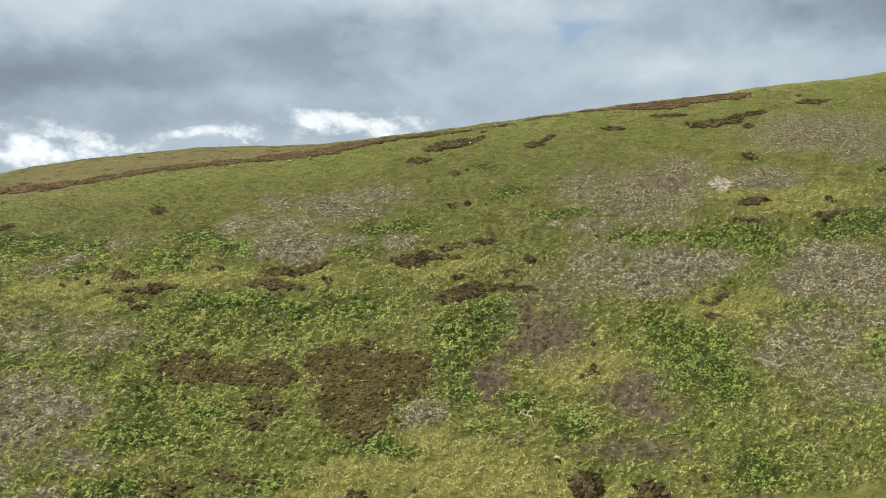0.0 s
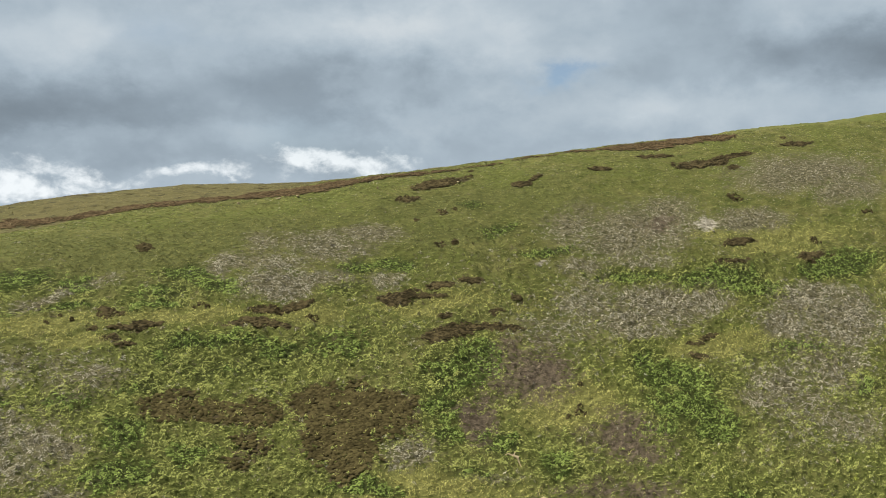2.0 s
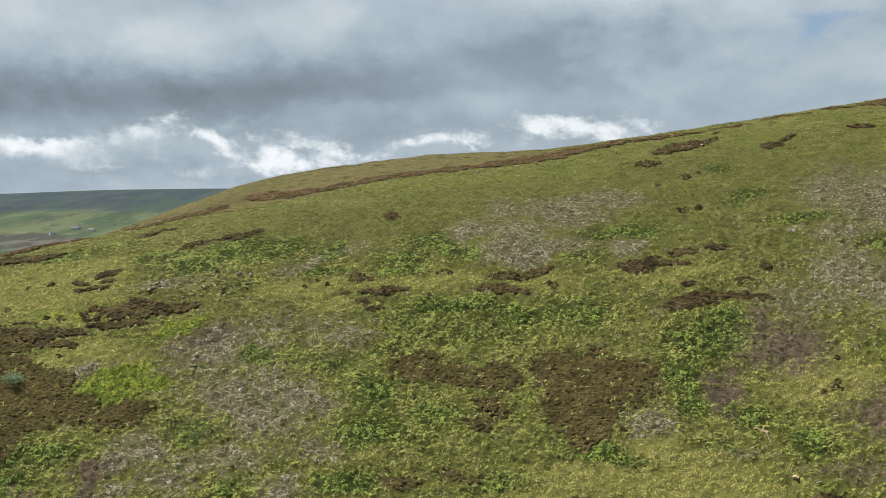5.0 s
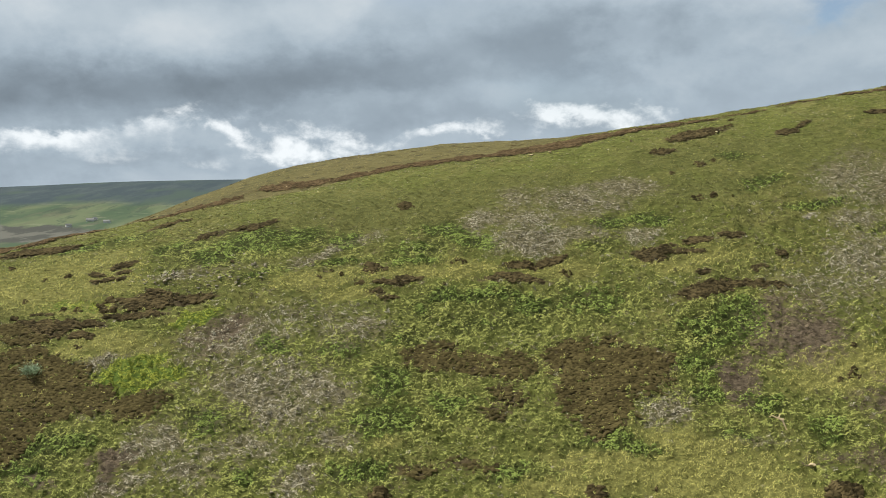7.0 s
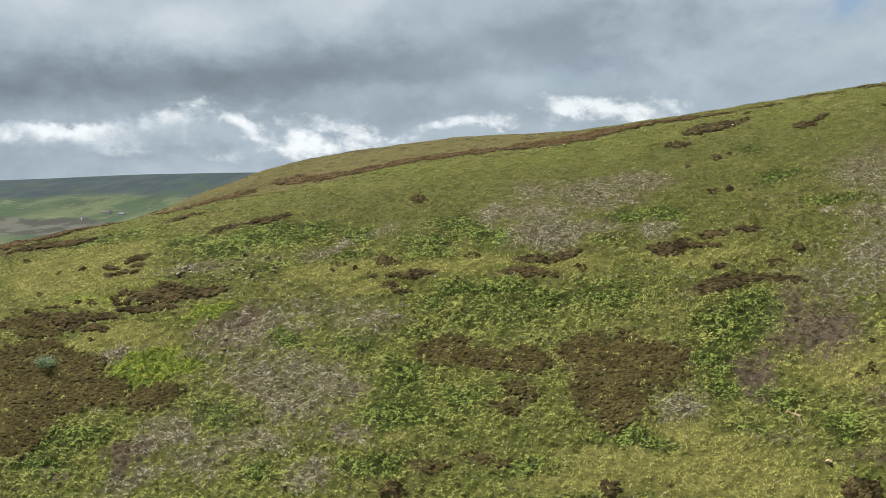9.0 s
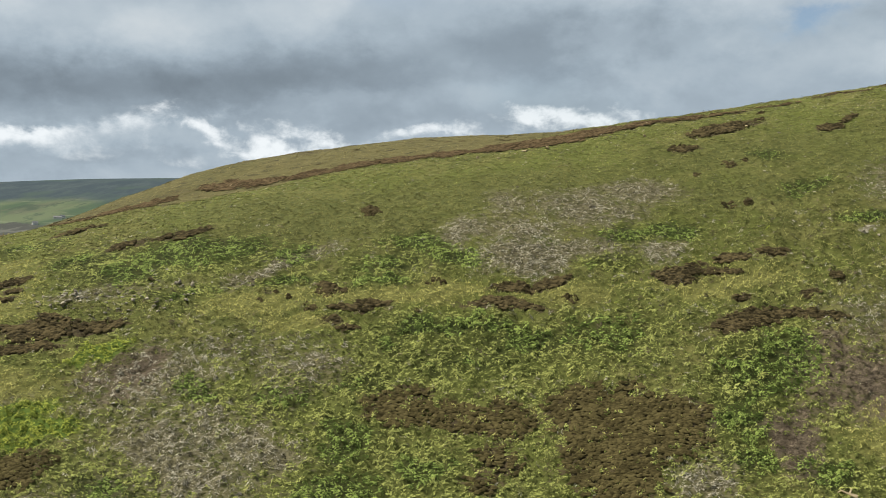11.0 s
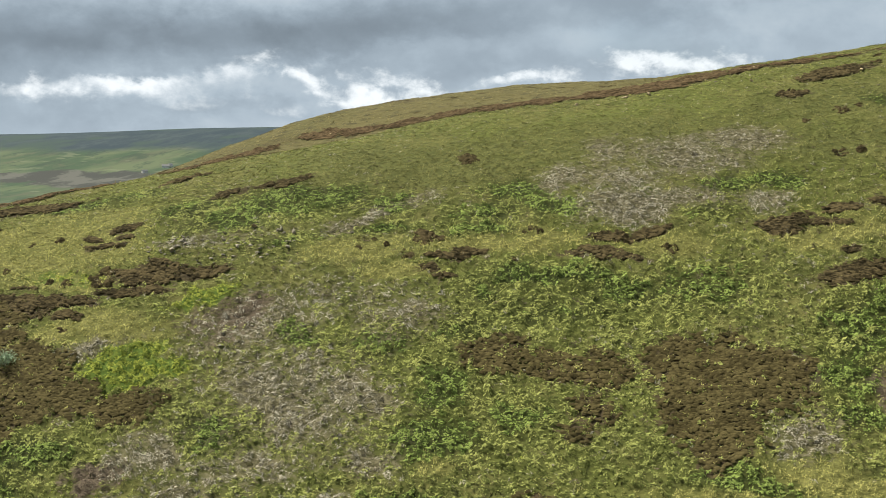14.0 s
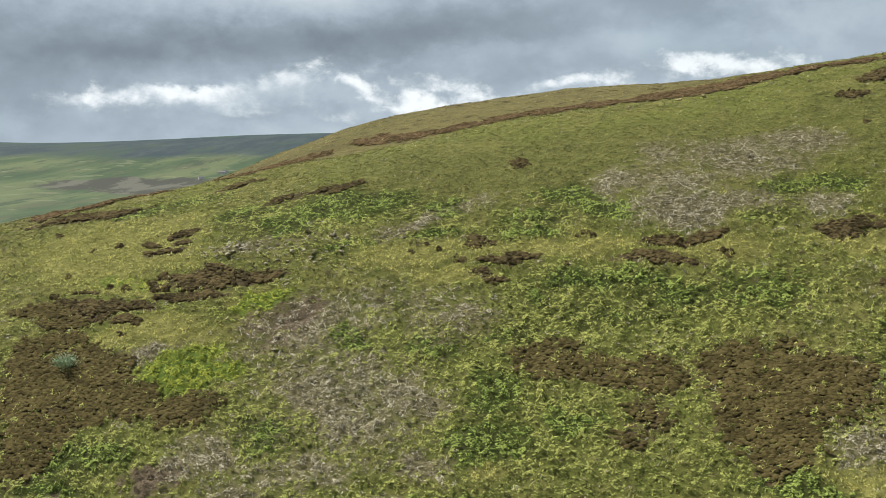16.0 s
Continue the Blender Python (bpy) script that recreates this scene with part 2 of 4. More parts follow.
def leafy(name, dark, light, rough=0.75, spec=0.25, tip=None, own=0.5):
    """Foliage that varies leaf by leaf and in broad drifts."""
    n = Nodes(name, rough, spec)
    drift = n.math("ADD", n.math("MULTIPLY", n.noise(0.25, 3), 0.20), n.math("ADD", n.math("MULTIPLY", n.noise(3.0, 3, 0.6, (0.55, 1, 1)), 0.55), n.math("MULTIPLY", n.noise(0.8, 2, 0.6, (0.45, 1, 1)), 0.25)))
    f = n.math("ADD", n.math("MULTIPLY", n.island(), own), n.math("MULTIPLY", n.step(drift, 0.40, 0.60), 1.05 - own))
    c = n.mix(n.step(f, 0.12, 0.92), dark, light)
    if tip:
        c = n.mix(n.step(n.island(), 0.90, 0.95), c, tip)
    return n.done(c)


def stone_material(name, one, two, lichen=(0.20, 0.20, 0.14)):
    n = Nodes(name, 0.9, 0.3)
    a, b = n.noise(3.0, 6, 0.65, local=True), n.noise(14.0, 5, 0.7, local=True)
    c = n.mix(n.step(a, 0.35, 0.65), one, two)
    c = n.mix(n.math("MULTIPLY", n.step(b, 0.5, 0.7), 0.5), c, lichen)
    c = n.mix(n.math("MULTIPLY", n.chance(), 0.3), c, (0.16, 0.13, 0.10))
    return n.done(c, b, 0.05, 0.8)


TURF, KNOLL_GRASS, MOOR = turf_material(), knoll_material(), moor_material()
HEATHER = leafy("heather_sprigs", (0.022, 0.017, 0.008), (0.082, 0.062, 0.029), 0.95, 0.05, None, 0.30)
HEATHER_BROWN = leafy("brown_heather_sprigs", (0.038, 0.030, 0.012), (0.080, 0.064, 0.026), 0.95, 0.05, None, 0.30)
HEATHER_RED = leafy("rusty_heather_sprigs", (0.034, 0.023, 0.011), (0.104, 0.072, 0.038), 0.95, 0.05, None, 0.30)
# blade colour darkened to give the shade between the shrubs
SHADE_BLADES = leafy("shade_dark_blades", (0.012, 0.013, 0.004), (0.056, 0.054, 0.016), 0.95, 0.05, None, 0.3)
BILBERRY = leafy("bilberry_leaves", (0.060, 0.070, 0.015), (0.286, 0.298, 0.086), 0.85, 0.1, None, 0.12)
BILBERRY_DEEP = leafy("dark_bilberry_leaves", (0.038, 0.056, 0.010), (0.232, 0.288, 0.070), 0.85, 0.1, None, 0.12)
LIME_LEAF = leafy("young_fern_leaves", (0.082, 0.104, 0.012), (0.270, 0.292, 0.046), 0.85, 0.1, None, 0.25)
GRASS = leafy("rough_grass", (0.054, 0.054, 0.016), (0.254, 0.244, 0.090), 0.9, 0.1, None, 0.2)
STRAW = leafy("yellow_moss_grass", (0.150, 0.146, 0.040), (0.460, 0.425, 0.142), 0.9, 0.1, None, 0.24)
MOOR_GRASS = leafy("dry_moor_grass", (0.100, 0.085, 0.034), (0.215, 0.182, 0.082), 0.9, 0.1, None, 0.3)
TWIG = leafy("bleached_dead_heather", (0.062, 0.053, 0.036), (0.45, 0.405, 0.315), 0.9, 0.1, (0.54, 0.50, 0.41), 0.30)
DEAD = leafy("purple_brown_dead_stems", (0.044, 0.032, 0.022), (0.180, 0.138, 0.098), 0.9, 0.1, None, 0.3)
JUNIPER = leafy("juniper_needles", (0.15, 0.21, 0.13), (0.36, 0.45, 0.30), 0.8, 0.1)
STONE = stone_material("weathered_stone", (0.17, 0.142, 0.100), (0.30, 0.26, 0.20))
TAN_SOIL = stone_material("tan_soil", (0.24, 0.170, 0.105), (0.31, 0.230, 0.150))
RUBBLE = leafy("pale_rubble", (0.11, 0.095, 0.070), (0.34, 0.30, 0.235), 0.9, 0.2)
PALE_STONE = stone_material("pale_stone", (0.32, 0.24, 0.13), (0.42, 0.33, 0.20))
WHITEWASH = stone_material("whitewashed_wall", (0.62, 0.61, 0.57), (0.74, 0.73, 0.69), (0.55, 0.54, 0.50))
SLATE = stone_material("slate_roof", (0.09, 0.10, 0.11), (0.15, 0.16, 0.17))
BARK = stone_material("grey_wood", (0.16, 0.13, 0.10), (0.24, 0.20, 0.16))


# ---- the land ----
EYE_Z = 45.0
SLOPE, LEAN, DROP = 0.85, 0.03, 151.5
RIDGE = [187.75, 28.72, -2.27, -1.48, -0.19, 0.77]
KNOLL = (13.7, 228.7, 187.6, 282.2, 75.3, 56.4)


def soft(v, w):
    """A smooth max(v, 0) with rounding width w."""
    return w * np.logaddexp(0.0, v / w)


def crest_y(x):
    """Plan line along which the hillside rolls over."""
    s = np.clip(x, -160, 260) / 150.0
    return sum(c * s ** i for i, c in enumerate(RIDGE))


def lumps(x, y):
    """Low undulation of the turf, in metres."""
    return (0.35 * np.sin(x * 0.13 + 0.7 * np.sin(y * 0.09)) * np.sin(y * 0.11 + 1.3)
            + 0.14 * np.sin(x * 0.41 + y * 0.17 + 1.0) * np.sin(y * 0.37 - x * 0.12)
            + 0.06 * np.sin(x * 0.93 + 2.0) * np.sin(y * 0.87 + x * 0.31))


def height(x, y):
    """Ground height of the whole land at plan points x, y (arrays)."""
    x, y = np.asarray(x, float), np.asarray(y, float)
    face = EYE_Z + SLOPE * y + LEAN * x - DROP
    over = soft(y - crest_y(x), 7.0)
    hill = face - 0.90 * over - 0.0011 * np.minimum(over, 260.0) ** 2 - LEAN * np.maximum(np.abs(x) - 300, 0) * np.sign(x)
    near = -16.0 + 0.32 * soft(55.0 - y, 12.0)
    # the olive knoll behind the crest
    k = knoll(x, y)
    low = -60.0 + 0 * x
    hill = low + soft(hill - low, 6.0)
    land = near + soft(hill - near, 3.0)
    land = np.where(y > 60, hill + soft(near - hill, 3.0) * (y < 150), land)
    land = k + soft(land - k, 4.0)
    # distant moor across the valley
    r = np.hypot(x, y)
    moor = -60 + 105.0 * (1 / (1 + np.exp(-(r - 2300.0) / 330.0))) + np.exp(-((r - 3300) / 700.0) ** 2) * (
        47.0 + np.clip(0.036 * (x + 1000.0), -26.0, 40.0) + 4.0 * np.sin(x / 170.0 + 1.0))
    land = np.maximum(land, moor)
    return land + lumps(x, y) * np.clip((330 - np.hypot(x, y - 60)) / 60, 0, 1)


def knoll(x, y):
    cx, cy, west, east, ry, top = KNOLL
    rx = np.where(x < cx, west, east)
    return -70 + (top + 70) * np.exp(-(np.abs((x - cx) / rx) ** 2.4 + np.abs((y - cy) / ry) ** 2.2))


# ---- plant cover: plan ellipses (x, y, half length, half width, turn in degrees, density) ----
HEATHER_LOW = [
    (26.1, 145.0, 9.4, 3.9, -5, 1), (23.3, 141.1, 6.5, 3.2, -6, 0.95), (21.5, 146.7, 5.3, 3.5, -5, 0.95),
    (32.3, 145.9, 4.6, 2.7, -4, 0.9), (23.7, 138.0, 3.8, 1.5, -7, 0.85), (22.1, 136.2, 1.3, 1.1, -7, 0.8),
    (26.9, 149.7, 2.0, 0.8, -7, 0.7), (-2.3, 148.1, 4.3, 2.2, 0, 0.9), (-5.5, 147.2, 1.6, 0.8, 0, 0.8),
    (-0.2, 150.1, 3.0, 0.8, 0, 0.7), (5.7, 147.0, 5.1, 1.9, -3, 0.8), (10.9, 146.5, 4.3, 2.3, -5, 0.8),
    (9.7, 142.1, 3.8, 2.5, -3, 0.5), (7.9, 139.6, 2.9, 1.4, -3, 0.45), (3.7, 132.3, 4.6, 1.2, -3, 0.45),
    (-3.9, 131.9, 4.5, 0.9, -6, 0.5),
]
HEATHER_LEFT = [
    (-68.1, 143.9, 5.7, 3.4, -2, 1), (-65.1, 138.7, 4.7, 3.1, -1, 1), (-65.1, 135.6, 3.1, 2.1, 2, 0.9),
    (-62.9, 147.3, 6.4, 2.0, 0, 1), (-60.3, 144.6, 5.8, 2.9, 1, 1), (-54.4, 142.6, 5.0, 2.3, 2, 0.95),
    (-48.4, 141.9, 5.3, 2.0, 2, 0.9), (-45.3, 143.2, 3.6, 1.2, 1, 0.75), (-61.1, 141.1, 5.8, 2.0, 0, 0.95),
    (-71.7, 148.3, 3.1, 2.2, -2, 0.95), (-68.0, 150.3, 3.5, 1.3, -3, 0.95), (-73.0, 154.6, 4.9, 1.2, -2, 0.9),
    (-68.3, 152.9, 4.0, 0.9, -2, 0.9),
]
HEATHER_MID = [
    (-50.2, 159.0, 6.2, 1.5, 3, 1.0), (-42.9, 159.2, 4.3, 1.0, 5, 1.0), (-51.6, 156.7, 5.9, 0.7, 2, 1.0),
    (-49.8, 160.8, 1.9, 0.7, -7, 1.0), (-67.9, 154.9, 8.1, 1.3, 1, 1.0), (-59.4, 155.2, 3.8, 0.7, 2, 0.9),
    (-66.0, 153.7, 4.7, 0.8, -2, 0.9), (-59.8, 153.2, 2.3, 0.6, 2, 1.0), (-67.4, 157.1, 2.6, 0.4, 3, 0.9),
    (12.9, 163.5, 3.2, 0.7, 4, 1.0), (18.1, 163.8, 3.3, 0.6, 12, 1.0), (10.8, 161.2, 4.5, 0.9, -2, 0.95),
    (15.0, 160.5, 2.8, 0.6, 2, 0.9), (36.4, 164.8, 3.0, 1.4, -4, 0.95), (38.8, 165.9, 2.8, 0.8, 7, 0.85),
    (42.9, 165.1, 3.4, 0.7, 2, 0.9),
]
HEATHER_RIGHT = [
    (45.5, 167.3, 3.1, 0.9, 6, 1.0), (51.9, 167.8, 2.6, 0.7, -2, 1.0), (44.0, 157.8, 4.8, 1.5, 6, 1.0),
    (47.8, 159.0, 4.4, 0.8, 2, 1.0), (52.1, 159.2, 2.7, 0.7, -2, 0.9), (54.6, 161.5, 1.7, 0.6, 0, 1.0),
    (56.4, 158.2, 2.7, 0.5, -3, 0.9), (58.9, 164.0, 1.3, 0.6, -10, 0.9), (44.7, 160.9, 1.5, 0.5, -5, 0.7),
    (-5.8, 162.0, 2.7, 0.7, 2, 1.0), (-9.1, 161.0, 3.9, 0.5, -1, 0.85), (-11.5, 159.4, 1.6, 0.8, -6, 0.85),
    (-9.0, 158.3, 1.6, 0.4, 0, 0.9), (-12.8, 164.4, 2.0, 0.4, -10, 1.0), (-10.7, 163.6, 1.2, 0.4, -4, 1.0),
]
HEATHER_HIGH = [
    (-33.5, 175.1, 3.7, 0.9, 17, 1.0), (-43.4, 173.2, 3.4, 0.8, 12, 1.0), (-37.6, 173.9, 3.2, 0.6, 14, 0.8),
    (-57.4, 167.5, 2.4, 0.7, 9, 1.0), (-58.7, 166.8, 1.2, 0.6, -16, 0.9), (-57.0, 165.2, 1.6, 0.5, -6, 1.0),
    (-58.7, 163.7, 2.6, 0.5, 6, 1.0), (-61.4, 165.3, 1.6, 0.7, -7, 0.9), (53.2, 195.0, 6.6, 1.9, 17, 1.0),
    (70.6, 193.3, 2.7, 1.2, 15, 1.0), (74.0, 195.4, 2.1, 0.6, 31, 1.0), (43.8, 189.3, 3.0, 1.0, 8, 0.8),
    (-75.8, 173.7, 9.2, 1.6, 11, 1.0), (-52.9, 180.0, 5.0, 0.9, 23, 0.8),
]
HEATHER_CREST = [
    (-36.0, 208.1, 5.3, 2.2, -14, 1.0), (-28.1, 205.3, 5.0, 2.6, -11, 1.0), (-19.1, 203.0, 5.0, 3.4, -9, 1.0),
    (-10.9, 202.9, 5.1, 3.6, -8, 1.0), (-2.5, 201.8, 5.2, 4.0, -5, 1.0), (5.5, 202.2, 5.5, 4.4, 3, 1.0),
    (13.6, 201.3, 5.2, 5.0, 0, 1.0), (20.0, 201.1, 5.2, 5.0, 0, 1.0), (25.9, 200.2, 4.8, 4.6, 3, 1.0),
    (31.5, 201.3, 4.9, 4.0, 8, 1.0), (40.2, 201.3, 6.1, 1.7, 20, 0.9), (47.5, 203.0, 5.2, 2.6, 18, 0.9),
    (102.9, 212.4, 6.8, 3.6, 13, 1.0), (111.8, 211.8, 7.5, 4.2, 9, 1.0), (122.1, 213.8, 7.4, 4.0, 5, 1.0),
    (130.1, 213.8, 6.3, 3.6, 10, 1.0),
]
HEATHER_SHOULDER = [
    (-83.7, 177.9, 4.5, 3.0, 31, 1.0), (-78.2, 180.8, 4.1, 3.4, 19, 1.0), (-71.5, 184.5, 4.2, 2.6, 24, 1.0),
    (-58.2, 193.5, 4.0, 4.0, 50, 1.0), (-55.0, 203.5, 3.4, 3.8, 60, 1.0), (-47.6, 205.5, 4.7, 3.0, 10, 0.9),
    (56.0, 204.5, 5.5, 1.2, 14, 0.7), (66.0, 206.3, 5.5, 1.0, 12, 0.6), (80.0, 208.5, 8.0, 1.0, 10, 0.6),
    (92.0, 210.6, 6.5, 1.2, 10, 0.7),
]
HEATHER_FAR = [
    (107.9, 203.1, 5.0, 1.0, 1, 1.0), (118.4, 199.3, 7.8, 1.4, 6, 1.0), (127.6, 201.6, 6.8, 0.9, 10, 0.9),
    (126.2, 197.4, 2.1, 0.7, 8, 1.0), (149.8, 206.9, 5.7, 1.0, 12, 1.0), (113.3, 175.3, 4.4, 0.8, 11, 1.0),
    (128.4, 172.3, 3.7, 0.9, 7, 1.0), (108.7, 171.0, 4.5, 0.5, 4, 0.8), (94.1, 155.2, 3.4, 0.4, 10, 1.0),
    (90.6, 154.0, 1.7, 0.4, -2, 1.0), (90.3, 151.7, 2.6, 0.6, -2, 0.7), (90.6, 197.8, 3.1, 0.8, -1, 1.0),
]
SCREE_HIGH = [
    (15.8, 167.8, 6.3, 2.9, 4, 1.0), (22.0, 169.2, 5.4, 2.2, 2, 0.8), (6.9, 172.7, 3.7, 2.6, 24, 0.95),
    (13.3, 178.3, 3.4, 3.4, 43, 0.7), (15.2, 172.6, 6.3, 2.4, -4, 0.6), (25.1, 177.1, 7.8, 3.6, 0, 0.75),
    (34.2, 179.2, 6.7, 2.7, 2, 0.8), (31.4, 175.5, 4.4, 1.8, 2, 0.6), (35.4, 169.1, 3.8, 1.6, -2, 0.6),
    (-22.3, 167.0, 5.6, 1.1, 22, 0.95), (27.2, 169.6, 3.2, 1.8, 6, 0.6), (-44.9, 164.1, 10.3, 1.1, 5, 0.2),
    (-14.7, 170.3, 5.1, 1.2, 13, 0.35),
]
SCREE_LOW = [
    (-35.7, 153.4, 4.1, 1.9, 36, 0.65), (-40.5, 152.0, 2.6, 1.1, -6, 0.6), (-37.5, 150.2, 4.7, 1.1, 19, 0.5),
    (-31.1, 144.8, 4.4, 2.3, -10, 1.0), (-28.9, 143.0, 3.3, 1.7, -5, 1.0), (-15.9, 143.2, 3.1, 0.8, 5, 1.0),
    (-19.5, 144.0, 4.7, 1.8, -4, 0.7), (-24.3, 140.9, 4.7, 2.0, -8, 0.85), (-16.0, 136.6, 4.0, 1.5, -2, 0.85),
    (-29.3, 136.3, 4.1, 2.0, -4, 0.6), (-40.7, 137.7, 3.0, 2.5, -41, 0.85), (-45.0, 135.6, 3.5, 1.3, 22, 0.7),
    (-46.3, 130.9, 4.6, 1.4, 12, 0.8), (-20.9, 130.8, 3.5, 1.3, 0, 0.9), (-36.9, 133.1, 4.6, 2.4, -3, 0.55),
    (-24.8, 143.8, 12.5, 6.4, -9, 0.42),
]
SCREE_MID = [
    (-13.4, 153.5, 4.9, 1.8, 1, 0.5), (-54.7, 149.1, 5.3, 1.4, 14, 0.75), (33.6, 139.2, 4.7, 2.3, -2, 0.65),
    (45.7, 134.6, 3.8, 1.0, -6, 0.6), (71.2, 162.6, 5.1, 3.0, 18, 0.6), (-32.6, 152.0, 9.2, 4.3, 13, 0.5),
    (91.2, 179.5, 16.0, 6.2, 13, 0.85), (77.9, 181.0, 8.5, 5.0, 25, 0.6), (100.2, 184.1, 8.9, 3.4, 9, 0.7),
    (119.0, 181.1, 10.1, 2.7, 7, 0.95), (145.3, 196.1, 21.3, 5.5, 6, 0.85), (151.9, 190.1, 12.2, 3.9, 8, 0.8),
    (133.9, 193.0, 9.3, 3.9, 15, 0.7),
]
SCREE_RIGHT = [
    (88.5, 161.9, 9.4, 4.0, 2, 1.0), (79.1, 159.1, 5.9, 2.6, 3, 0.8), (97.7, 163.0, 5.7, 2.9, 13, 0.9),
    (81.3, 156.7, 7.3, 1.2, -3, 0.6), (120.1, 162.6, 8.2, 3.2, 10, 1.0), (125.6, 157.7, 10.2, 5.7, 23, 1.0),
    (112.6, 157.2, 7.0, 3.5, 10, 0.8), (103.2, 146.8, 6.2, 3.1, 13, 0.75), (115.9, 148.0, 8.7, 4.2, 8, 0.6),
    (97.4, 143.2, 4.0, 1.8, 4, 0.6), (111.1, 138.3, 8.1, 3.3, 2, 0.5), (76.1, 170.7, 6.5, 1.8, 4, 0.55),
    (87.5, 172.0, 8.0, 1.6, -1, 0.5), (73.7, 162.6, 7.7, 5.1, 48, 0.45),
]
CHALK = [
    (107.5, 179.8, 2.9, 1.4, 10, 0.75), (67.3, 171.1, 2.5, 0.5, 6, 0.8),
]
PURPLE = [
    (44.5, 143.6, 3.1, 1.8, 60, 0.95), (33.3, 146.1, 1.7, 1.5, 56, 0.9), (61.1, 151.6, 4.4, 2.3, 3, 0.85),
    (58.3, 148.8, 7.3, 1.0, -3, 0.75), (52.8, 148.5, 4.2, 1.3, -3, 0.5), (-48.6, 133.9, 2.2, 1.8, -32, 1.0),
    (-57.7, 132.1, 2.3, 1.1, -1, 0.7), (-34.9, 154.0, 3.2, 1.6, 36, 0.7), (69.1, 138.1, 4.2, 1.7, -4, 0.7),
    (96.9, 180.5, 5.5, 2.2, 5, 0.5), (47.5, 146.0, 4.3, 1.2, 19, 0.6),
]
BILBERRY_LOW = [
    (1.5, 157.9, 5.9, 1.7, 0, 0.95), (8.2, 158.3, 5.9, 1.4, -4, 0.95), (14.8, 156.2, 7.8, 2.1, -2, 0.7),
    (-4.2, 156.0, 4.0, 1.9, -3, 0.6), (6.2, 153.6, 11.3, 1.9, -2, 0.45), (47.7, 152.8, 5.4, 3.3, 16, 1.0),
    (42.4, 150.2, 5.1, 4.0, 30, 0.8), (39.4, 145.6, 5.9, 3.6, 7, 0.7), (25.1, 155.8, 8.9, 3.1, 0, 0.4),
    (-8.3, 144.5, 3.5, 3.6, -67, 0.75), (-8.7, 138.9, 5.4, 3.0, -2, 0.8), (1.4, 141.2, 5.4, 2.4, -2, 0.6),
    (-27.5, 150.2, 3.1, 1.4, -7, 0.85), (-11.6, 132.4, 5.1, 1.4, 2, 0.8), (-35.2, 140.4, 4.9, 2.5, -10, 0.75),
    (-57.1, 136.7, 7.0, 2.0, 2, 0.9),
]
BILBERRY_FRONT = [
    (69.5, 173.8, 6.1, 1.0, 6, 1.0), (-60.8, 133.8, 5.1, 1.8, 1, 0.7), (25.9, 134.4, 7.9, 1.2, -3, 0.75),
    (48.2, 139.5, 4.0, 2.0, 1, 0.8), (42.7, 135.7, 2.9, 0.8, -3, 0.7), (57.0, 136.3, 3.5, 1.9, 2, 0.7),
    (9.4, 131.9, 5.1, 1.5, -3, 0.5), (39.1, 140.7, 3.8, 2.1, 3, 0.6), (-16.6, 149.2, 4.7, 2.7, -9, 0.35),
    (-28.6, 132.2, 5.2, 1.9, -3, 0.4), (85.1, 127.1, 6.9, 3.4, 6, 0.75), (56.9, 134.6, 3.4, 1.1, -6, 0.7),
    (-5.9, 151.1, 5.5, 2.3, -1, 0.45),
]
BILBERRY_HIGH = [
    (37.9, 172.4, 4.5, 2.0, -2, 0.95), (31.6, 171.7, 4.9, 1.8, 3, 0.8), (27.8, 167.5, 4.4, 1.6, 2, 0.5),
    (0.6, 171.2, 5.4, 2.0, -9, 0.95), (4.9, 168.3, 5.2, 1.9, -6, 0.9), (-3.4, 167.4, 6.2, 2.0, 4, 0.6),
    (-5.4, 164.9, 5.2, 1.1, -3, 0.6), (-18.9, 170.3, 5.3, 2.3, 2, 0.8), (-19.1, 165.6, 5.2, 1.0, 7, 0.8),
    (-27.3, 171.6, 6.5, 3.0, 4, 0.75), (-35.3, 170.7, 7.5, 3.5, 7, 0.8), (-41.7, 167.5, 7.5, 2.8, 4, 0.75),
    (-47.6, 170.1, 5.5, 2.7, 3, 0.6), (-33.0, 163.7, 6.3, 0.9, 4, 0.5), (57.8, 186.9, 3.9, 1.7, 5, 0.6),
    (60.8, 178.9, 5.3, 1.6, 11, 0.6),
]
BILBERRY_RIGHT = [
    (-65.4, 174.3, 7.0, 2.1, 8, 0.6), (-58.8, 176.3, 5.8, 1.6, 10, 0.6), (106.6, 167.6, 7.4, 3.3, 9, 1.0),
    (98.4, 166.5, 5.7, 2.2, 4, 0.85), (112.5, 164.6, 6.2, 2.1, 5, 0.7), (135.1, 170.1, 10.9, 3.0, 7, 1.0),
    (128.2, 168.3, 6.5, 2.1, 1, 0.9), (84.4, 147.6, 9.4, 2.9, -2, 0.8), (82.9, 142.9, 8.0, 3.3, -2, 1.0),
    (86.4, 139.6, 5.9, 2.9, 4, 0.9), (76.9, 139.5, 4.5, 1.8, -2, 0.7), (78.6, 151.3, 4.1, 2.9, 40, 0.65),
    (113.1, 152.6, 6.9, 1.6, -6, 0.6), (119.6, 144.9, 4.5, 2.3, 8, 0.75), (82.3, 168.5, 6.3, 2.0, -2, 0.5),
    (89.6, 168.7, 6.6, 1.7, -3, 0.5),
]
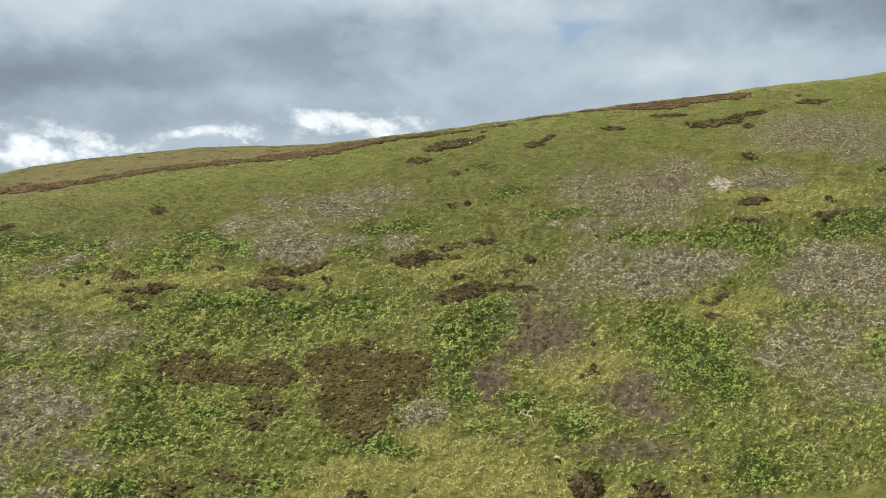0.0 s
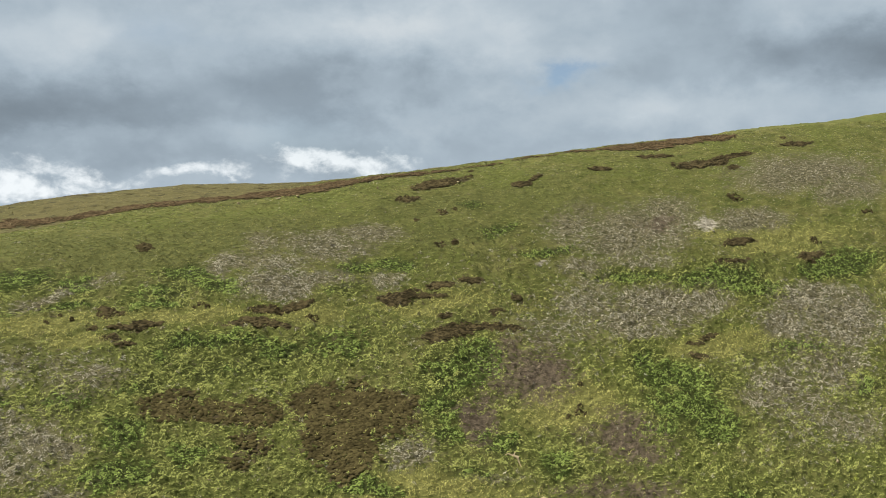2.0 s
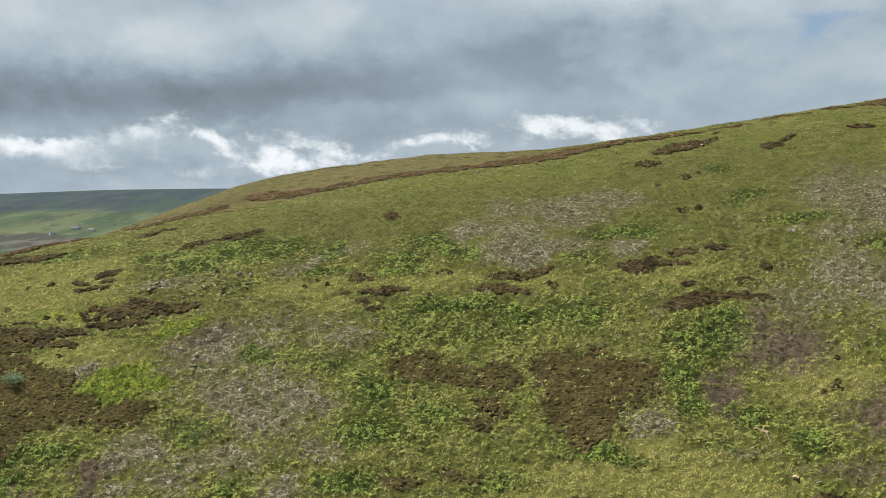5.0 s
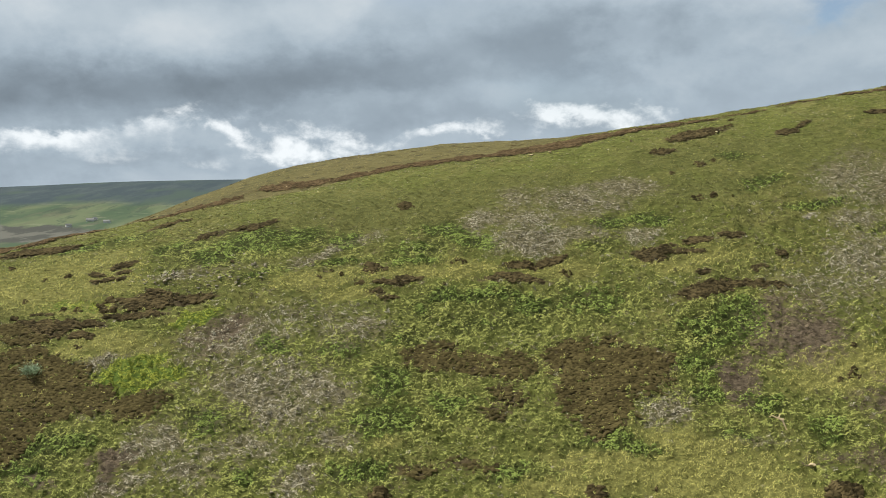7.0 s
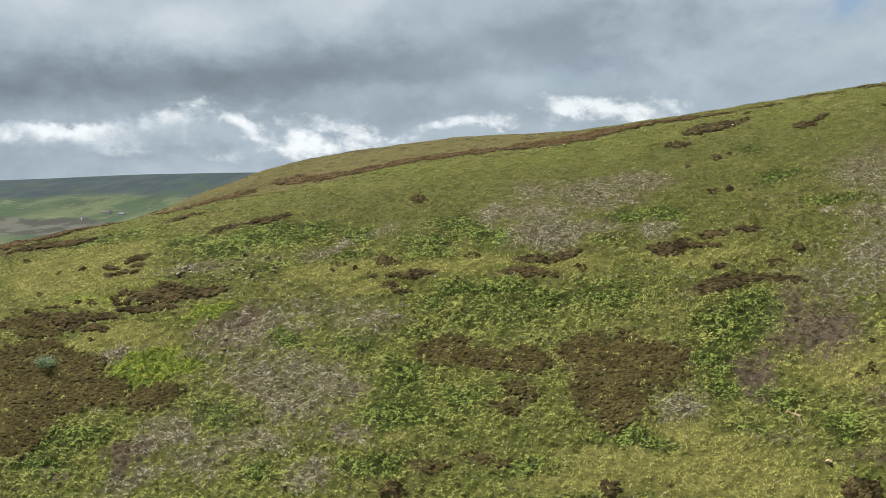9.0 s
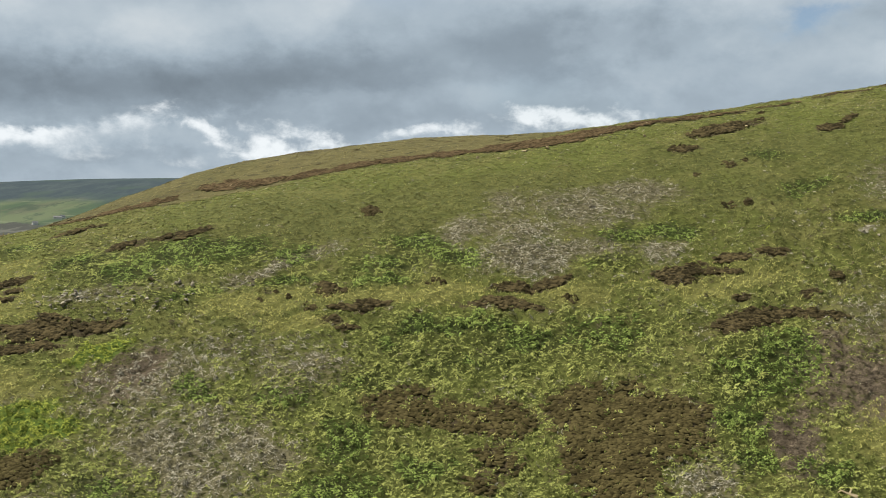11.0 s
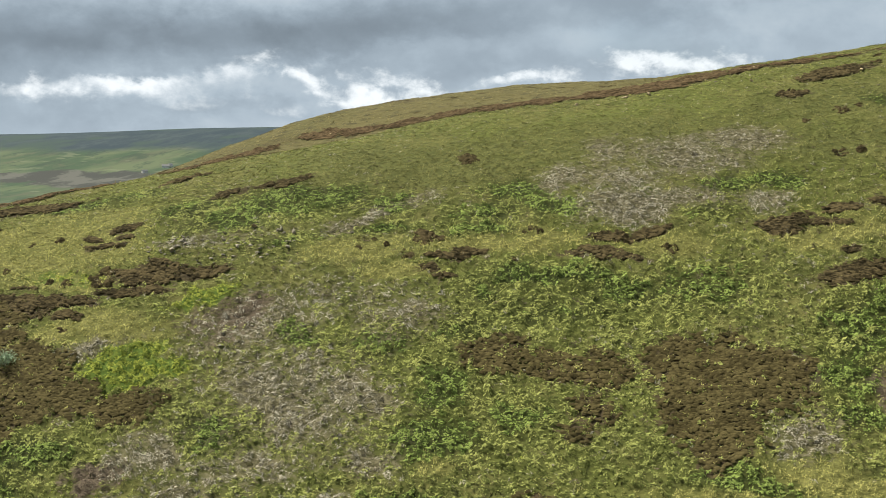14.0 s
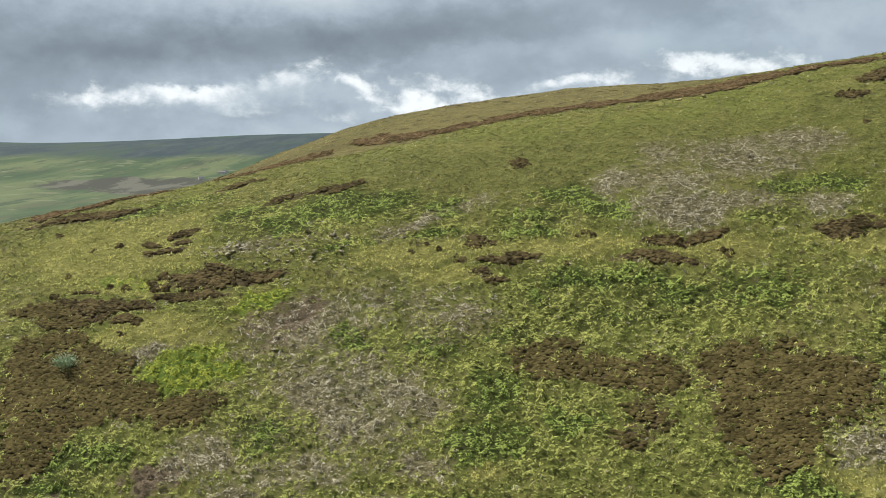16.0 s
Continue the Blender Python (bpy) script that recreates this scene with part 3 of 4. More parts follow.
LIME = [
    (-48.4, 149.2, 4.3, 1.5, 15, 0.8), (-49.8, 146.6, 5.4, 1.8, 7, 1.0), (-44.6, 146.6, 4.0, 1.2, 4, 0.8),
    (-41.9, 156.1, 4.5, 1.2, 12, 0.9), (-47.8, 144.5, 4.1, 0.9, 0, 0.7), (-62.8, 158.8, 5.9, 1.3, -4, 0.4),
]
YELLOW = [
    (-61.4, 150.2, 5.3, 1.6, 6, 1.0), (-57.3, 152.1, 7.2, 1.4, 9, 0.8), (-70.6, 161.4, 10.9, 3.2, -5, 0.65),
    (-62.6, 158.3, 7.0, 1.2, -3, 0.8), (-67.0, 167.2, 13.5, 4.0, 7, 0.5), (4.5, 162.8, 5.1, 1.2, -1, 0.9),
    (20.4, 162.5, 6.2, 1.3, -2, 0.7), (-22.0, 162.4, 8.2, 1.6, -2, 0.7), (-15.6, 159.1, 6.1, 1.3, -4, 0.6),
    (61.5, 145.8, 6.1, 1.3, -10, 1.0), (58.6, 142.6, 6.1, 1.8, -4, 0.9), (65.4, 144.6, 5.5, 3.6, 18, 0.8),
    (38.1, 134.0, 7.4, 1.4, 0, 0.7), (33.2, 130.4, 10.4, 2.2, -5, 1.0), (41.1, 129.8, 8.9, 1.9, -5, 0.9),
    (17.1, 129.5, 7.6, 1.5, -3, 0.9),
]
YELLOW_UP = [
    (35.8, 130.3, 14.8, 2.9, -3, 1.0), (62.5, 143.6, 7.2, 2.7, 0, 0.9), (33.5, 134.9, 7.9, 1.9, -5, 0.7),
    (52.2, 127.1, 17.7, 1.5, -9, 0.8), (-8.6, 135.9, 2.8, 1.7, -3, 0.8), (46.3, 164.8, 8.5, 1.7, -6, 0.5),
    (38.8, 162.5, 7.4, 1.1, -3, 0.6), (60.4, 162.0, 2.7, 0.3, 0, 1.0), (94.3, 153.2, 11.0, 1.9, 7, 0.9),
    (102.8, 155.4, 5.6, 1.5, 2, 0.7), (129.4, 177.7, 13.7, 2.3, 2, 0.7), (121.3, 174.1, 9.8, 2.0, 2, 0.7),
    (109.6, 177.0, 7.5, 1.2, -2, 0.6),
]
OLIVE = [
    (-8.9, 176.3, 23.2, 4.6, 4, 0.7), (-24.4, 181.0, 16.5, 4.6, 0, 0.6), (44.6, 178.6, 18.6, 3.7, 5, 0.6),
    (58.2, 188.5, 26.0, 3.9, 9, 0.6), (5.0, 180.9, 32.7, 4.9, 4, 0.6), (74.8, 186.0, 19.8, 4.1, 3, 0.5),
]
SCREE_BROAD = [
    (-25.3, 142.1, 11.9, 5.1, -3, 0.35), (-30.7, 136.2, 8.9, 3.3, -3, 0.35), (-23.1, 154.9, 13.8, 2.9, -2, 0.1),
    (-15.5, 152.1, 5.5, 2.9, -1, 0.45), (-28.9, 143.0, 4.3, 3.1, -4, 0.8), (-17.0, 142.6, 5.1, 1.8, -2, 0.8),
    (64.9, 157.2, 9.8, 4.5, -2, 0.15), (104.2, 143.1, 12.2, 8.1, -3, 0.2), (115.3, 150.4, 9.8, 7.7, -5, 0.5),
    (-26.7, 140.7, 5.2, 3.1, -4, 0.8), (-18.4, 143.1, 6.1, 1.8, -3, 0.8), (-20.2, 131.3, 4.0, 1.9, -1, 0.9),
    (-41.8, 137.3, 5.0, 1.9, 0, 0.5),
]
PURPLE_BROAD = [
    (-37.9, 152.3, 5.4, 2.5, -2, 0.35), (57.2, 149.4, 8.9, 4.1, -2, 0.55), (45.8, 142.8, 3.2, 3.3, 2, 0.8),
    (70.6, 139.7, 7.9, 4.0, -3, 0.5), (57.2, 151.0, 8.1, 5.8, -3, 0.5), (45.4, 142.1, 3.0, 2.8, -1, 0.85),
    (70.7, 137.2, 5.7, 2.7, -6, 0.5), (65.0, 131.3, 12.0, 2.0, -5, 0.3), (-48.3, 134.4, 3.5, 1.3, -2, 0.8),
    (-36.5, 154.4, 4.7, 2.1, -2, 0.3), (34.0, 146.1, 2.5, 1.9, -1, 0.9),
]
YELLOW_BROAD = [
    (32.8, 132.7, 18.1, 1.9, -2, 0.8), (-52.6, 151.2, 7.0, 2.4, 0, 0.8), (-59.6, 163.2, 6.8, 3.1, -4, 0.6),
    (-3.0, 162.8, 11.7, 1.5, -3, 0.7), (64.3, 144.3, 7.8, 3.4, -3, 0.7), (60.2, 144.9, 5.4, 2.1, -3, 0.7),
]

COVER = {
    "heather": HEATHER_LOW + HEATHER_LEFT + HEATHER_MID + HEATHER_RIGHT + HEATHER_HIGH + HEATHER_CREST + HEATHER_SHOULDER + HEATHER_FAR,
    "scree": SCREE_LOW + SCREE_MID + SCREE_HIGH + SCREE_RIGHT + SCREE_BROAD,
    "chalk": CHALK, "purple": PURPLE + PURPLE_BROAD, "lime": LIME, "yellow": YELLOW + YELLOW_UP + YELLOW_BROAD, "olive": OLIVE,
    "bilberry": BILBERRY_LOW + BILBERRY_FRONT + BILBERRY_HIGH + BILBERRY_RIGHT,
}


def value_noise(x, y, size, seed):
    """Smooth random field from 0 to 1 with features of that size in metres."""
    u, v = x / size + seed * 17.31, y / size - seed * 9.77
    i, j = np.floor(u), np.floor(v)
    fu, fv = u - i, v - j
    fu, fv = fu * fu * (3 - 2 * fu), fv * fv * (3 - 2 * fv)

    def rnd(a, b):
        s = np.sin(a * 127.1 + b * 311.7 + seed * 74.7) * 43758.5453
        return s - np.floor(s)

    return (rnd(i, j) * (1 - fu) + rnd(i + 1, j) * fu) * (1 - fv) + (rnd(i, j + 1) * (1 - fu) + rnd(i + 1, j + 1) * fu) * fv


def rough_noise(x, y, size, seed):
    return 0.5 * value_noise(x, y, size, seed) + 0.3 * value_noise(x, y, size / 2.3, seed + 1) + 0.2 * value_noise(x, y, size / 5.1, seed + 2)


def surface(x, y):
    """Height of the turf itself, with hummocks."""
    x, y = np.asarray(x, float), np.asarray(y, float)
    near = np.clip((300 - np.hypot(x, y - 60)) / 60, 0, 1) * np.clip((crest_y(x) + 30 - y) / 15, 0, 1) * np.clip((y - 95) / 15, 0, 1)
    return height(x, y) + near * (0.5 * (rough_noise(x, y, 3.2, 5) - 0.5) + 0.78 * np.clip((crest_y(x) - y) / 32, 0.5, 1) * (value_noise(x * 0.72, y, 0.42, 8) - 0.5))


def canopy(x, y):
    """Level on which the heather closes over the hummocks."""
    x, y = np.asarray(x, float), np.asarray(y, float)
    return height(x, y) + 0.20 + 0.5 * (rough_noise(x, y, 3.2, 5) - 0.5) + 0.16 * (value_noise(x * 0.72, y, 0.42, 8) - 0.5)


def bank_of(rows, x, y, seed, amp=1.0):
    """How strongly the listed patches cover the points, about 0.5 along their ragged edge."""
    wx = x + 2.6 * amp * (rough_noise(x, y, 6.0, seed) - 0.5)
    wy = y + 2.6 * amp * (rough_noise(x, y, 6.0, seed + 4) - 0.5)
    wx += 1.6 * amp * (value_noise(x, y, 1.7, seed + 2) - 0.5)
    wy += 1.2 * amp * (value_noise(x, y, 1.4, seed + 3) - 0.5)
    best = np.zeros_like(x)
    for cx, cy, rx, ry, turn, dense in rows:
        c, s = math.cos(radians(turn)), math.sin(radians(turn))
        u, v = ((wx - cx) * c + (wy - cy) * s) / rx, (-(wx - cx) * s + (wy - cy) * c) / ry
        d = np.sqrt(u * u + v * v)
        soft_edge = np.clip(1.0 - 0.5 * d ** 1.6, 0, 1)
        best = np.maximum(best, soft_edge * (0.45 + 0.55 * dense))
    return best


def cover_at(x, y):
    return {k: bank_of(rows, x, y, 11 + 7 * i, 0.5 if k == "heather" else 1.0) for i, (k, rows) in enumerate(COVER.items())}


def finish_mesh(name, verts, faces, material, smooth=False):
    """A mesh from arrays of corners and of faces with equally many corners."""
    me = bpy.data.meshes.new(name)
    k = faces.shape[1]
    me.vertices.add(len(verts))
    me.vertices.foreach_set("co", np.ascontiguousarray(verts, np.float32).ravel())
    me.loops.add(faces.size)
    me.loops.foreach_set("vertex_index", np.ascontiguousarray(faces, np.int32).ravel())
    me.polygons.add(len(faces))
    me.polygons.foreach_set("loop_start", np.arange(0, faces.size, k, dtype=np.int32))
    me.polygons.foreach_set("use_smooth", np.full(len(faces), smooth))
    me.update(calc_edges=True)
    if material:
        me.materials.append(material)
    return me


def axis(fine_lo, fine_hi, step, lo, hi, grow):
    mid = list(np.arange(fine_lo, fine_hi, step))
    a, s = mid[-1], step
    while a < hi:
        s *= grow
        a += s
        mid.append(a)
    a, s, low = fine_lo, step, []
    while a > lo:
        s *= grow
        a -= s
        low.append(a)
    return np.array(low[::-1] + mid)


def build_ground():
    xs, ys = axis(-98, 190, 0.60, -4200, 4200, 1.09), axis(124, 216, 0.32, -900, 4400, 1.07)
    gx, gy = np.meshgrid(xs, ys)
    x, y = gx.ravel(), gy.ravel()
    z = surface(x, y)
    nx, ny = len(xs), len(ys)
    i = np.arange(nx * ny).reshape(ny, nx)
    quads = np.stack([i[:-1, :-1], i[:-1, 1:], i[1:, 1:], i[1:, :-1]], -1).reshape(-1, 4)
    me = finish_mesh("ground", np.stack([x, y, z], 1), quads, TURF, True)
    me.materials.append(KNOLL_GRASS)
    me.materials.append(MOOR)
    near = (np.abs(x) < 330) & (y > 90) & (y < 330)
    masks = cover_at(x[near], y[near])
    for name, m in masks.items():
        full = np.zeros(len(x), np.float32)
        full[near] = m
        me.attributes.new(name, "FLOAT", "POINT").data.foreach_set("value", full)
    cx, cy = x[quads].mean(1), y[quads].mean(1)
    beyond = cy > crest_y(cx) + 16
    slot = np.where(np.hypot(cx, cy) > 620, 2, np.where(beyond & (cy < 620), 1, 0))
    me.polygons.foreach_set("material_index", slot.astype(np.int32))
    return tagged(new("ground", me), "moorland hillside of rough grass, bilberry and heather running to distant hills", "ground", kind="structure")


# ---- terrain-hugging plants ----
def clump_template(kind, rng):
    """Corners (unit size) and triangles of one small plant."""
    V, F = [], []
    if kind == "dome":
        V.append((0, 0, 0.62 + 0.2 * rng.random()))
        for r, z, k in ((0.55, 0.45, 6), (1.0, -0.15, 6)):
            for q in range(k):
                a = 2 * math.pi * (q + 0.5 * (r > 0.8)) / k + rng.normal(0, 0.18)
                rr = r * (0.8 + 0.4 * rng.random())
                V.append((rr * math.cos(a), rr * math.sin(a), z * (0.7 + 0.6 * rng.random())))
        for q in range(6):
            p = (q + 1) % 6
            F += [(0, 1 + q, 1 + p), (1 + q, 7 + q, 1 + p), (1 + p, 7 + q, 7 + p)]
        for q in range(11):
            a, r = rng.random() * 6.283, 0.15 + 0.85 * rng.random()
            b = len(V)
            px, py, pz = r * math.cos(a), r * math.sin(a), 0.58 * (1 - r * r) + 0.03
            l, t = 0.16 + 0.26 * rng.random(), rng.random() * 6.283
            V += [(px - 0.07 * math.sin(t), py + 0.07 * math.cos(t), pz - 0.08), (px + 0.07 * math.sin(t), py - 0.07 * math.cos(t), pz - 0.08),
                  (px + l * 0.7 * math.cos(a), py + l * 0.7 * math.sin(a), pz + l * 0.8)]
            F.append((b, b + 1, b + 2))
    elif kind == "sprigs":
        for q in range(26):
            a, r = rng.random() * 6.283, math.sqrt(rng.random())
            px, py, pz = r * math.cos(a), r * math.sin(a), 0.45 * (1 - r * r)
            l, t = 0.30 + 0.35 * rng.random(), rng.random() * 6.283
            o = 0.4 + 0.6 * rng.random()
            b = len(V)
            V += [(px - 0.13 * math.sin(t), py + 0.13 * math.cos(t), pz - 0.15), (px + 0.13 * math.sin(t), py - 0.13 * math.cos(t), pz - 0.15),
                  (px + l * o * math.cos(t + 0.6), py + l * o * math.sin(t + 0.6), pz + l * 0.75)]
            F.append((b, b + 1, b + 2))
    elif kind == "leaves":
        for q in range(14):
            a, r = rng.random() * 6.283, math.sqrt(rng.random())
            c = np.array((r * math.cos(a), r * math.sin(a), 0.05 + 0.55 * (1 - r * r) * rng.random()))
            d = np.array((math.cos(a) + rng.normal(0, 0.8), math.sin(a) + rng.normal(0, 0.8), 0.05 + rng.normal(0, 0.16)))
            d /= np.linalg.norm(d)
            w = np.cross(d, (rng.normal(0, 0.16), rng.normal(0, 0.16), 1))
            w /= np.linalg.norm(w)
            l, h = 0.28 + 0.18 * rng.random(), 0.19 + 0.09 * rng.random()
            b = len(V)
            V += [tuple(c - d * l), tuple(c + d * l * 0.4 + w * h), tuple(c + d * l * 0.6 - w * h)]
            F.append((b, b + 1, b + 2))
    elif kind == "blades":
        for q in range(9):
            a, r = rng.random() * 6.283, 0.85 * math.sqrt(rng.random())
            t, l = rng.random() * 6.283, 0.6 + 0.6 * rng.random()
            o = 0.35 + 0.55 * rng.random()
            px, py = r * math.cos(a), r * math.sin(a)
            b = len(V)
            V += [(px - 0.11 * math.sin(t), py + 0.11 * math.cos(t), -0.05), (px + 0.11 * math.sin(t), py - 0.11 * math.cos(t), -0.05),
                  (px + o * l * math.cos(t), py + o * l * math.sin(t), 0.75 * l)]
            F.append((b, b + 1, b + 2))
    else:
        for q in range(14):
            a, r = rng.random() * 6.283, math.sqrt(rng.random())
            t, l = rng.random() * 6.283, 0.25 + 0.40 * rng.random()
            c = np.array((r * math.cos(a), r * math.sin(a), 0.05 + 0.25 * rng.random()))
            d = np.array((math.cos(t), math.sin(t), rng.normal(0, 0.35))) * l
            w = np.array((-math.sin(t), math.cos(t), rng.normal(0, 0.5))) * 0.085
            b = len(V)
            V += [tuple(c - d - w), tuple(c - d * 0.6 + w), tuple(c + d)]
            F.append((b, b + 1, b + 2))
    return np.array(V, float), np.array(F, int)


TEMPLATES = {k: [clump_template(k, np.random.default_rng(40 + 10 * i + j)) for j in range(7)]
             for i, k in enumerate(("dome", "leaves", "blades", "twigs", "sprigs"))}


def scatter_mesh(name, kind, x, y, size, material, rng, origin=(0, 0, 0), tall=1.0, surface=surface):
    """One mesh of small plants standing on the turf at x, y."""
    z = surface(x, y)
    gx = np.clip((surface(x + 0.16, y) - surface(x - 0.16, y)) / 0.32, -1.0, 1.0)
    gy = np.clip((surface(x, y + 0.16) - surface(x, y - 0.16)) / 0.32, -0.4, 1.6)
    pick = rng.integers(0, 7, len(x))
    vs, fs, base = [], [], 0
    for j, (tv, tf) in enumerate(TEMPLATES[kind]):
        m = np.where(pick == j)[0]
        if not len(m):
            continue
        a, s = rng.random(len(m)) * 6.283, size[m]
        c, sn = np.cos(a)[:, None], np.sin(a)[:, None]
        wob = 1 + rng.normal(0, 0.12, (len(m), len(tv)))
        dx = (tv[:, 0] * c - tv[:, 1] * sn) * s[:, None] * wob * 1.55
        dy = (tv[:, 0] * sn + tv[:, 1] * c) * s[:, None] * wob * 0.75
        dz = tv[:, 2] * s[:, None] * tall * (0.75 + 0.5 * rng.random((len(m), 1))) * wob
        dz = dz + dx * gx[m][:, None] + dy * gy[m][:, None]
        v = np.stack([x[m][:, None] + dx, y[m][:, None] + dy, z[m][:, None] + dz], -1) - np.array(origin)
        vs.append(v.reshape(-1, 3))
        f = tf[None] + (np.arange(len(m)) * len(tv))[:, None, None] + base
        fs.append(f.reshape(-1, 3))
        base += len(m) * len(tv)
    return finish_mesh(name, np.concatenate(vs), np.concatenate(fs), material)


def strewn(x0, x1, y0, y1, gap, rng):
    """Points about a gap apart, none in rows."""
    gx, gy = np.meshgrid(np.arange(x0, x1, gap), np.arange(y0, y1, gap))
    x = gx.ravel() + rng.uniform(-0.55, 0.55, gx.size) * gap
    y = gy.ravel() + rng.uniform(-0.55, 0.55, gx.size) * gap
    return x, y


def on_the_hill(x, y):
    return (x > -0.54 * y - 3) & (x < 0.93 * y + 3) & (y < crest_y(x) + 14)


def build_low_plants():
    rng = np.random.default_rng(7)
    x, y = strewn(-100, 200, 124, 220, 0.36, rng)
    k = on_the_hill(x, y)
    x, y = x[k], y[k]
    m = cover_at(x, y)
    def chance(k, seed, base, gain):
        spread = 0.36 * (rough_noise(x * 0.7, y, 4.5, seed) - 0.5) + 0.42 * (rough_noise(x * 0.55, y, 0.8, seed + 3) - 0.5)
        return base + gain * m[k] + spread + (0.18 if k in ("scree", "purple") else 0.11) * rng.gumbel(0, 1, len(x))

    low = np.clip((170 - y) / 23, 0, 1)
    fine = 0.6 * (rough_noise(x, y, 1.6, 31) - 0.5) + 0.5 * (value_noise(x, y, 0.6, 41) - 0.5)
    votes = np.stack([chance("lime", 70, -0.55, 1.9), chance("purple", 80, -0.40, 1.4), chance("scree", 90, -0.32, 1.15),
                      chance("bilberry", 100, -0.22 + 0.44 * low, 1.15), chance("yellow", 110, -0.20, 1.4), chance("olive", 120, 0.10, 0.5)])
    sort = votes.argmax(0) + 1
    deep = (sort == 4) & (m["bilberry"] + 0.8 * (rough_noise(x * 0.6, y, 3.0, 140) - 0.5) > 0.60)
    sort[deep] = 7
    heath = m["heather"] + fine > 0.52
    sort[heath] = np.where(y[heath] < 152, rng.choice([5, 4, 9], heath.sum(), p=[0.20, 0.12, 0.68]), rng.choice([5, 6, 9], heath.sum(), p=[0.04, 0.04, 0.92]))
    sort[m["chalk"] + fine > 0.6] = 8
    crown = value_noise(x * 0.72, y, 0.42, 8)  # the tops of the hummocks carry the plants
    for code, name, kind, mat, lo, hi, share, tall, label in (
            (1, "fern_carpet", "leaves", LIME_LEAF, 0.18, 0.33, 0.34, 1.6, "bright lime-green low fern and bilberry growth on the hillside"),
            (3, "bleached_heather_litter", "twigs", TWIG, 0.16, 0.30, 0.44, 1.5, "grey bleached dead heather stalks lying over stony turf"),
            (2, "dead_heather_stems", "twigs", DEAD, 0.18, 0.32, 0.36, 1.2, "purple-brown dead heather stems in thin patches"),
            (4, "bilberry_carpet", "leaves", BILBERRY, 0.17, 0.31, 0.40, 1.6, "knee-low yellow-green bilberry shrubs carpeting the slope"),
            (7, "dark_bilberry_carpet", "leaves", BILBERRY_DEEP, 0.18, 0.33, 0.38, 1.7, "lush dark green bilberry shrubs in dense stands"),
            (10, "shade_undergrowth", "blades", SHADE_BLADES, 0.18, 0.34, 0.0, 0.55, "short dark olive stems and moss in the hollows between the shrubs"),
            (5, "moss_grass", "blades", STRAW, 0.18, 0.36, 0.36, 0.7, "short yellow-green mossy grass between the heather"),
            (6, "rough_grass", "blades", GRASS, 0.20, 0.40, 0.47, 0.9, "rough olive-green hill grass with straw-coloured blades")):
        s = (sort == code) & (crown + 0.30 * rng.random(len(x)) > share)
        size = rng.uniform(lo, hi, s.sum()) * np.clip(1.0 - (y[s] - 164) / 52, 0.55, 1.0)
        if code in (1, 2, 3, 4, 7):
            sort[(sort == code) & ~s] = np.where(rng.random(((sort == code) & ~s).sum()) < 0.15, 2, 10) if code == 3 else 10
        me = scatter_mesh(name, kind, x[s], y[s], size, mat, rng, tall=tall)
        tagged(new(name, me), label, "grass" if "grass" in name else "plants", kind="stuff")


def build_knoll_tussocks():
    """Rough moor-grass tussocks and dark peat tufts over the knoll behind the crest."""
    rng = np.random.default_rng(53)
    x, y = strewn(-120, 130, 178, 236, 1.1, rng)
    k = (y > crest_y(x) + 13) & (y < 234) & (x > -0.62 * y) & (x < 0.62 * y)
    x, y = x[k], y[k]
    tufts = rough_noise(x * 0.5, y, 7.0, 61) + 0.5 * (value_noise(x, y, 1.3, 66) - 0.5) > 0.80
    for m, name, kind, mat, lo, hi, tall, label in (
            (~tufts, "moor_grass", "blades", MOOR_GRASS, 0.25, 0.5, 0.4, "dry olive-brown moor grass tussocks over the knoll"),
            (tufts, "peat_tufts", "sprigs", HEATHER_RED, 0.2, 0.45, 0.6, "dark heather tufts dotted over the knoll")):
        me = scatter_mesh(name, kind, x[m], y[m], rng.uniform(lo, hi, m.sum()), mat, rng, tall=tall)
        tagged(new(name, me), label, "grass" if "grass" in name else "plants", kind="stuff")


def clusters(x, y, reach):
    """Numbers the groups of points that hang together."""
    left, group, n = set(range(len(x))), np.zeros(len(x), int), 0
    while left:
        n += 1
        todo = [left.pop()]
        while todo:
            i = todo.pop()
            group[i] = n
            rest = np.fromiter(left, int, len(left))
            if len(rest):
                for j in rest[np.hypot(x[rest] - x[i], y[rest] - y[i]) < reach]:
                    left.discard(int(j))
                    todo.append(int(j))
    return group


def heather_stand(name, x, y, size, mat, rng, label, group):
    """A stand of heather: the single clumps, about two paces wide, are its parts."""
    o = (float(x.mean()), float(y.mean()), float(surface(x.mean(), y.mean())))
    tall = 0.36 if mat is HEATHER_RED else 0.42
    n = int(np.clip(len(x) / 60, 1, 40))
    if n == 1:
        ob = new(name, scatter_mesh(name, "dome", x, y, size, mat, rng, o, tall, canopy))
        ob.location = o
        return tagged(ob, label, "heather", group)
    base = new(name)
    base.location = o
    tagged(base, label, "heather", group)
    seeds = [int(rng.integers(0, len(x)))]
    far = np.full(len(x), 1e9)
    while len(seeds) < n:
        far = np.minimum(far, np.hypot(x - x[seeds[-1]], 1.5 * (y - y[seeds[-1]])))
        seeds.append(int(far.argmax()))
    nearest = np.argmin(np.hypot(x[:, None] - x[seeds], 1.5 * (y[:, None] - y[seeds])), 1)
    for i in range(n):
        q = nearest == i
        if q.any():
            clump = tagged(new("clump", scatter_mesh("clump", "dome", x[q], y[q], size[q], mat, rng, o, tall, canopy)), kind="stuff")
            clump.parent = base
    return base


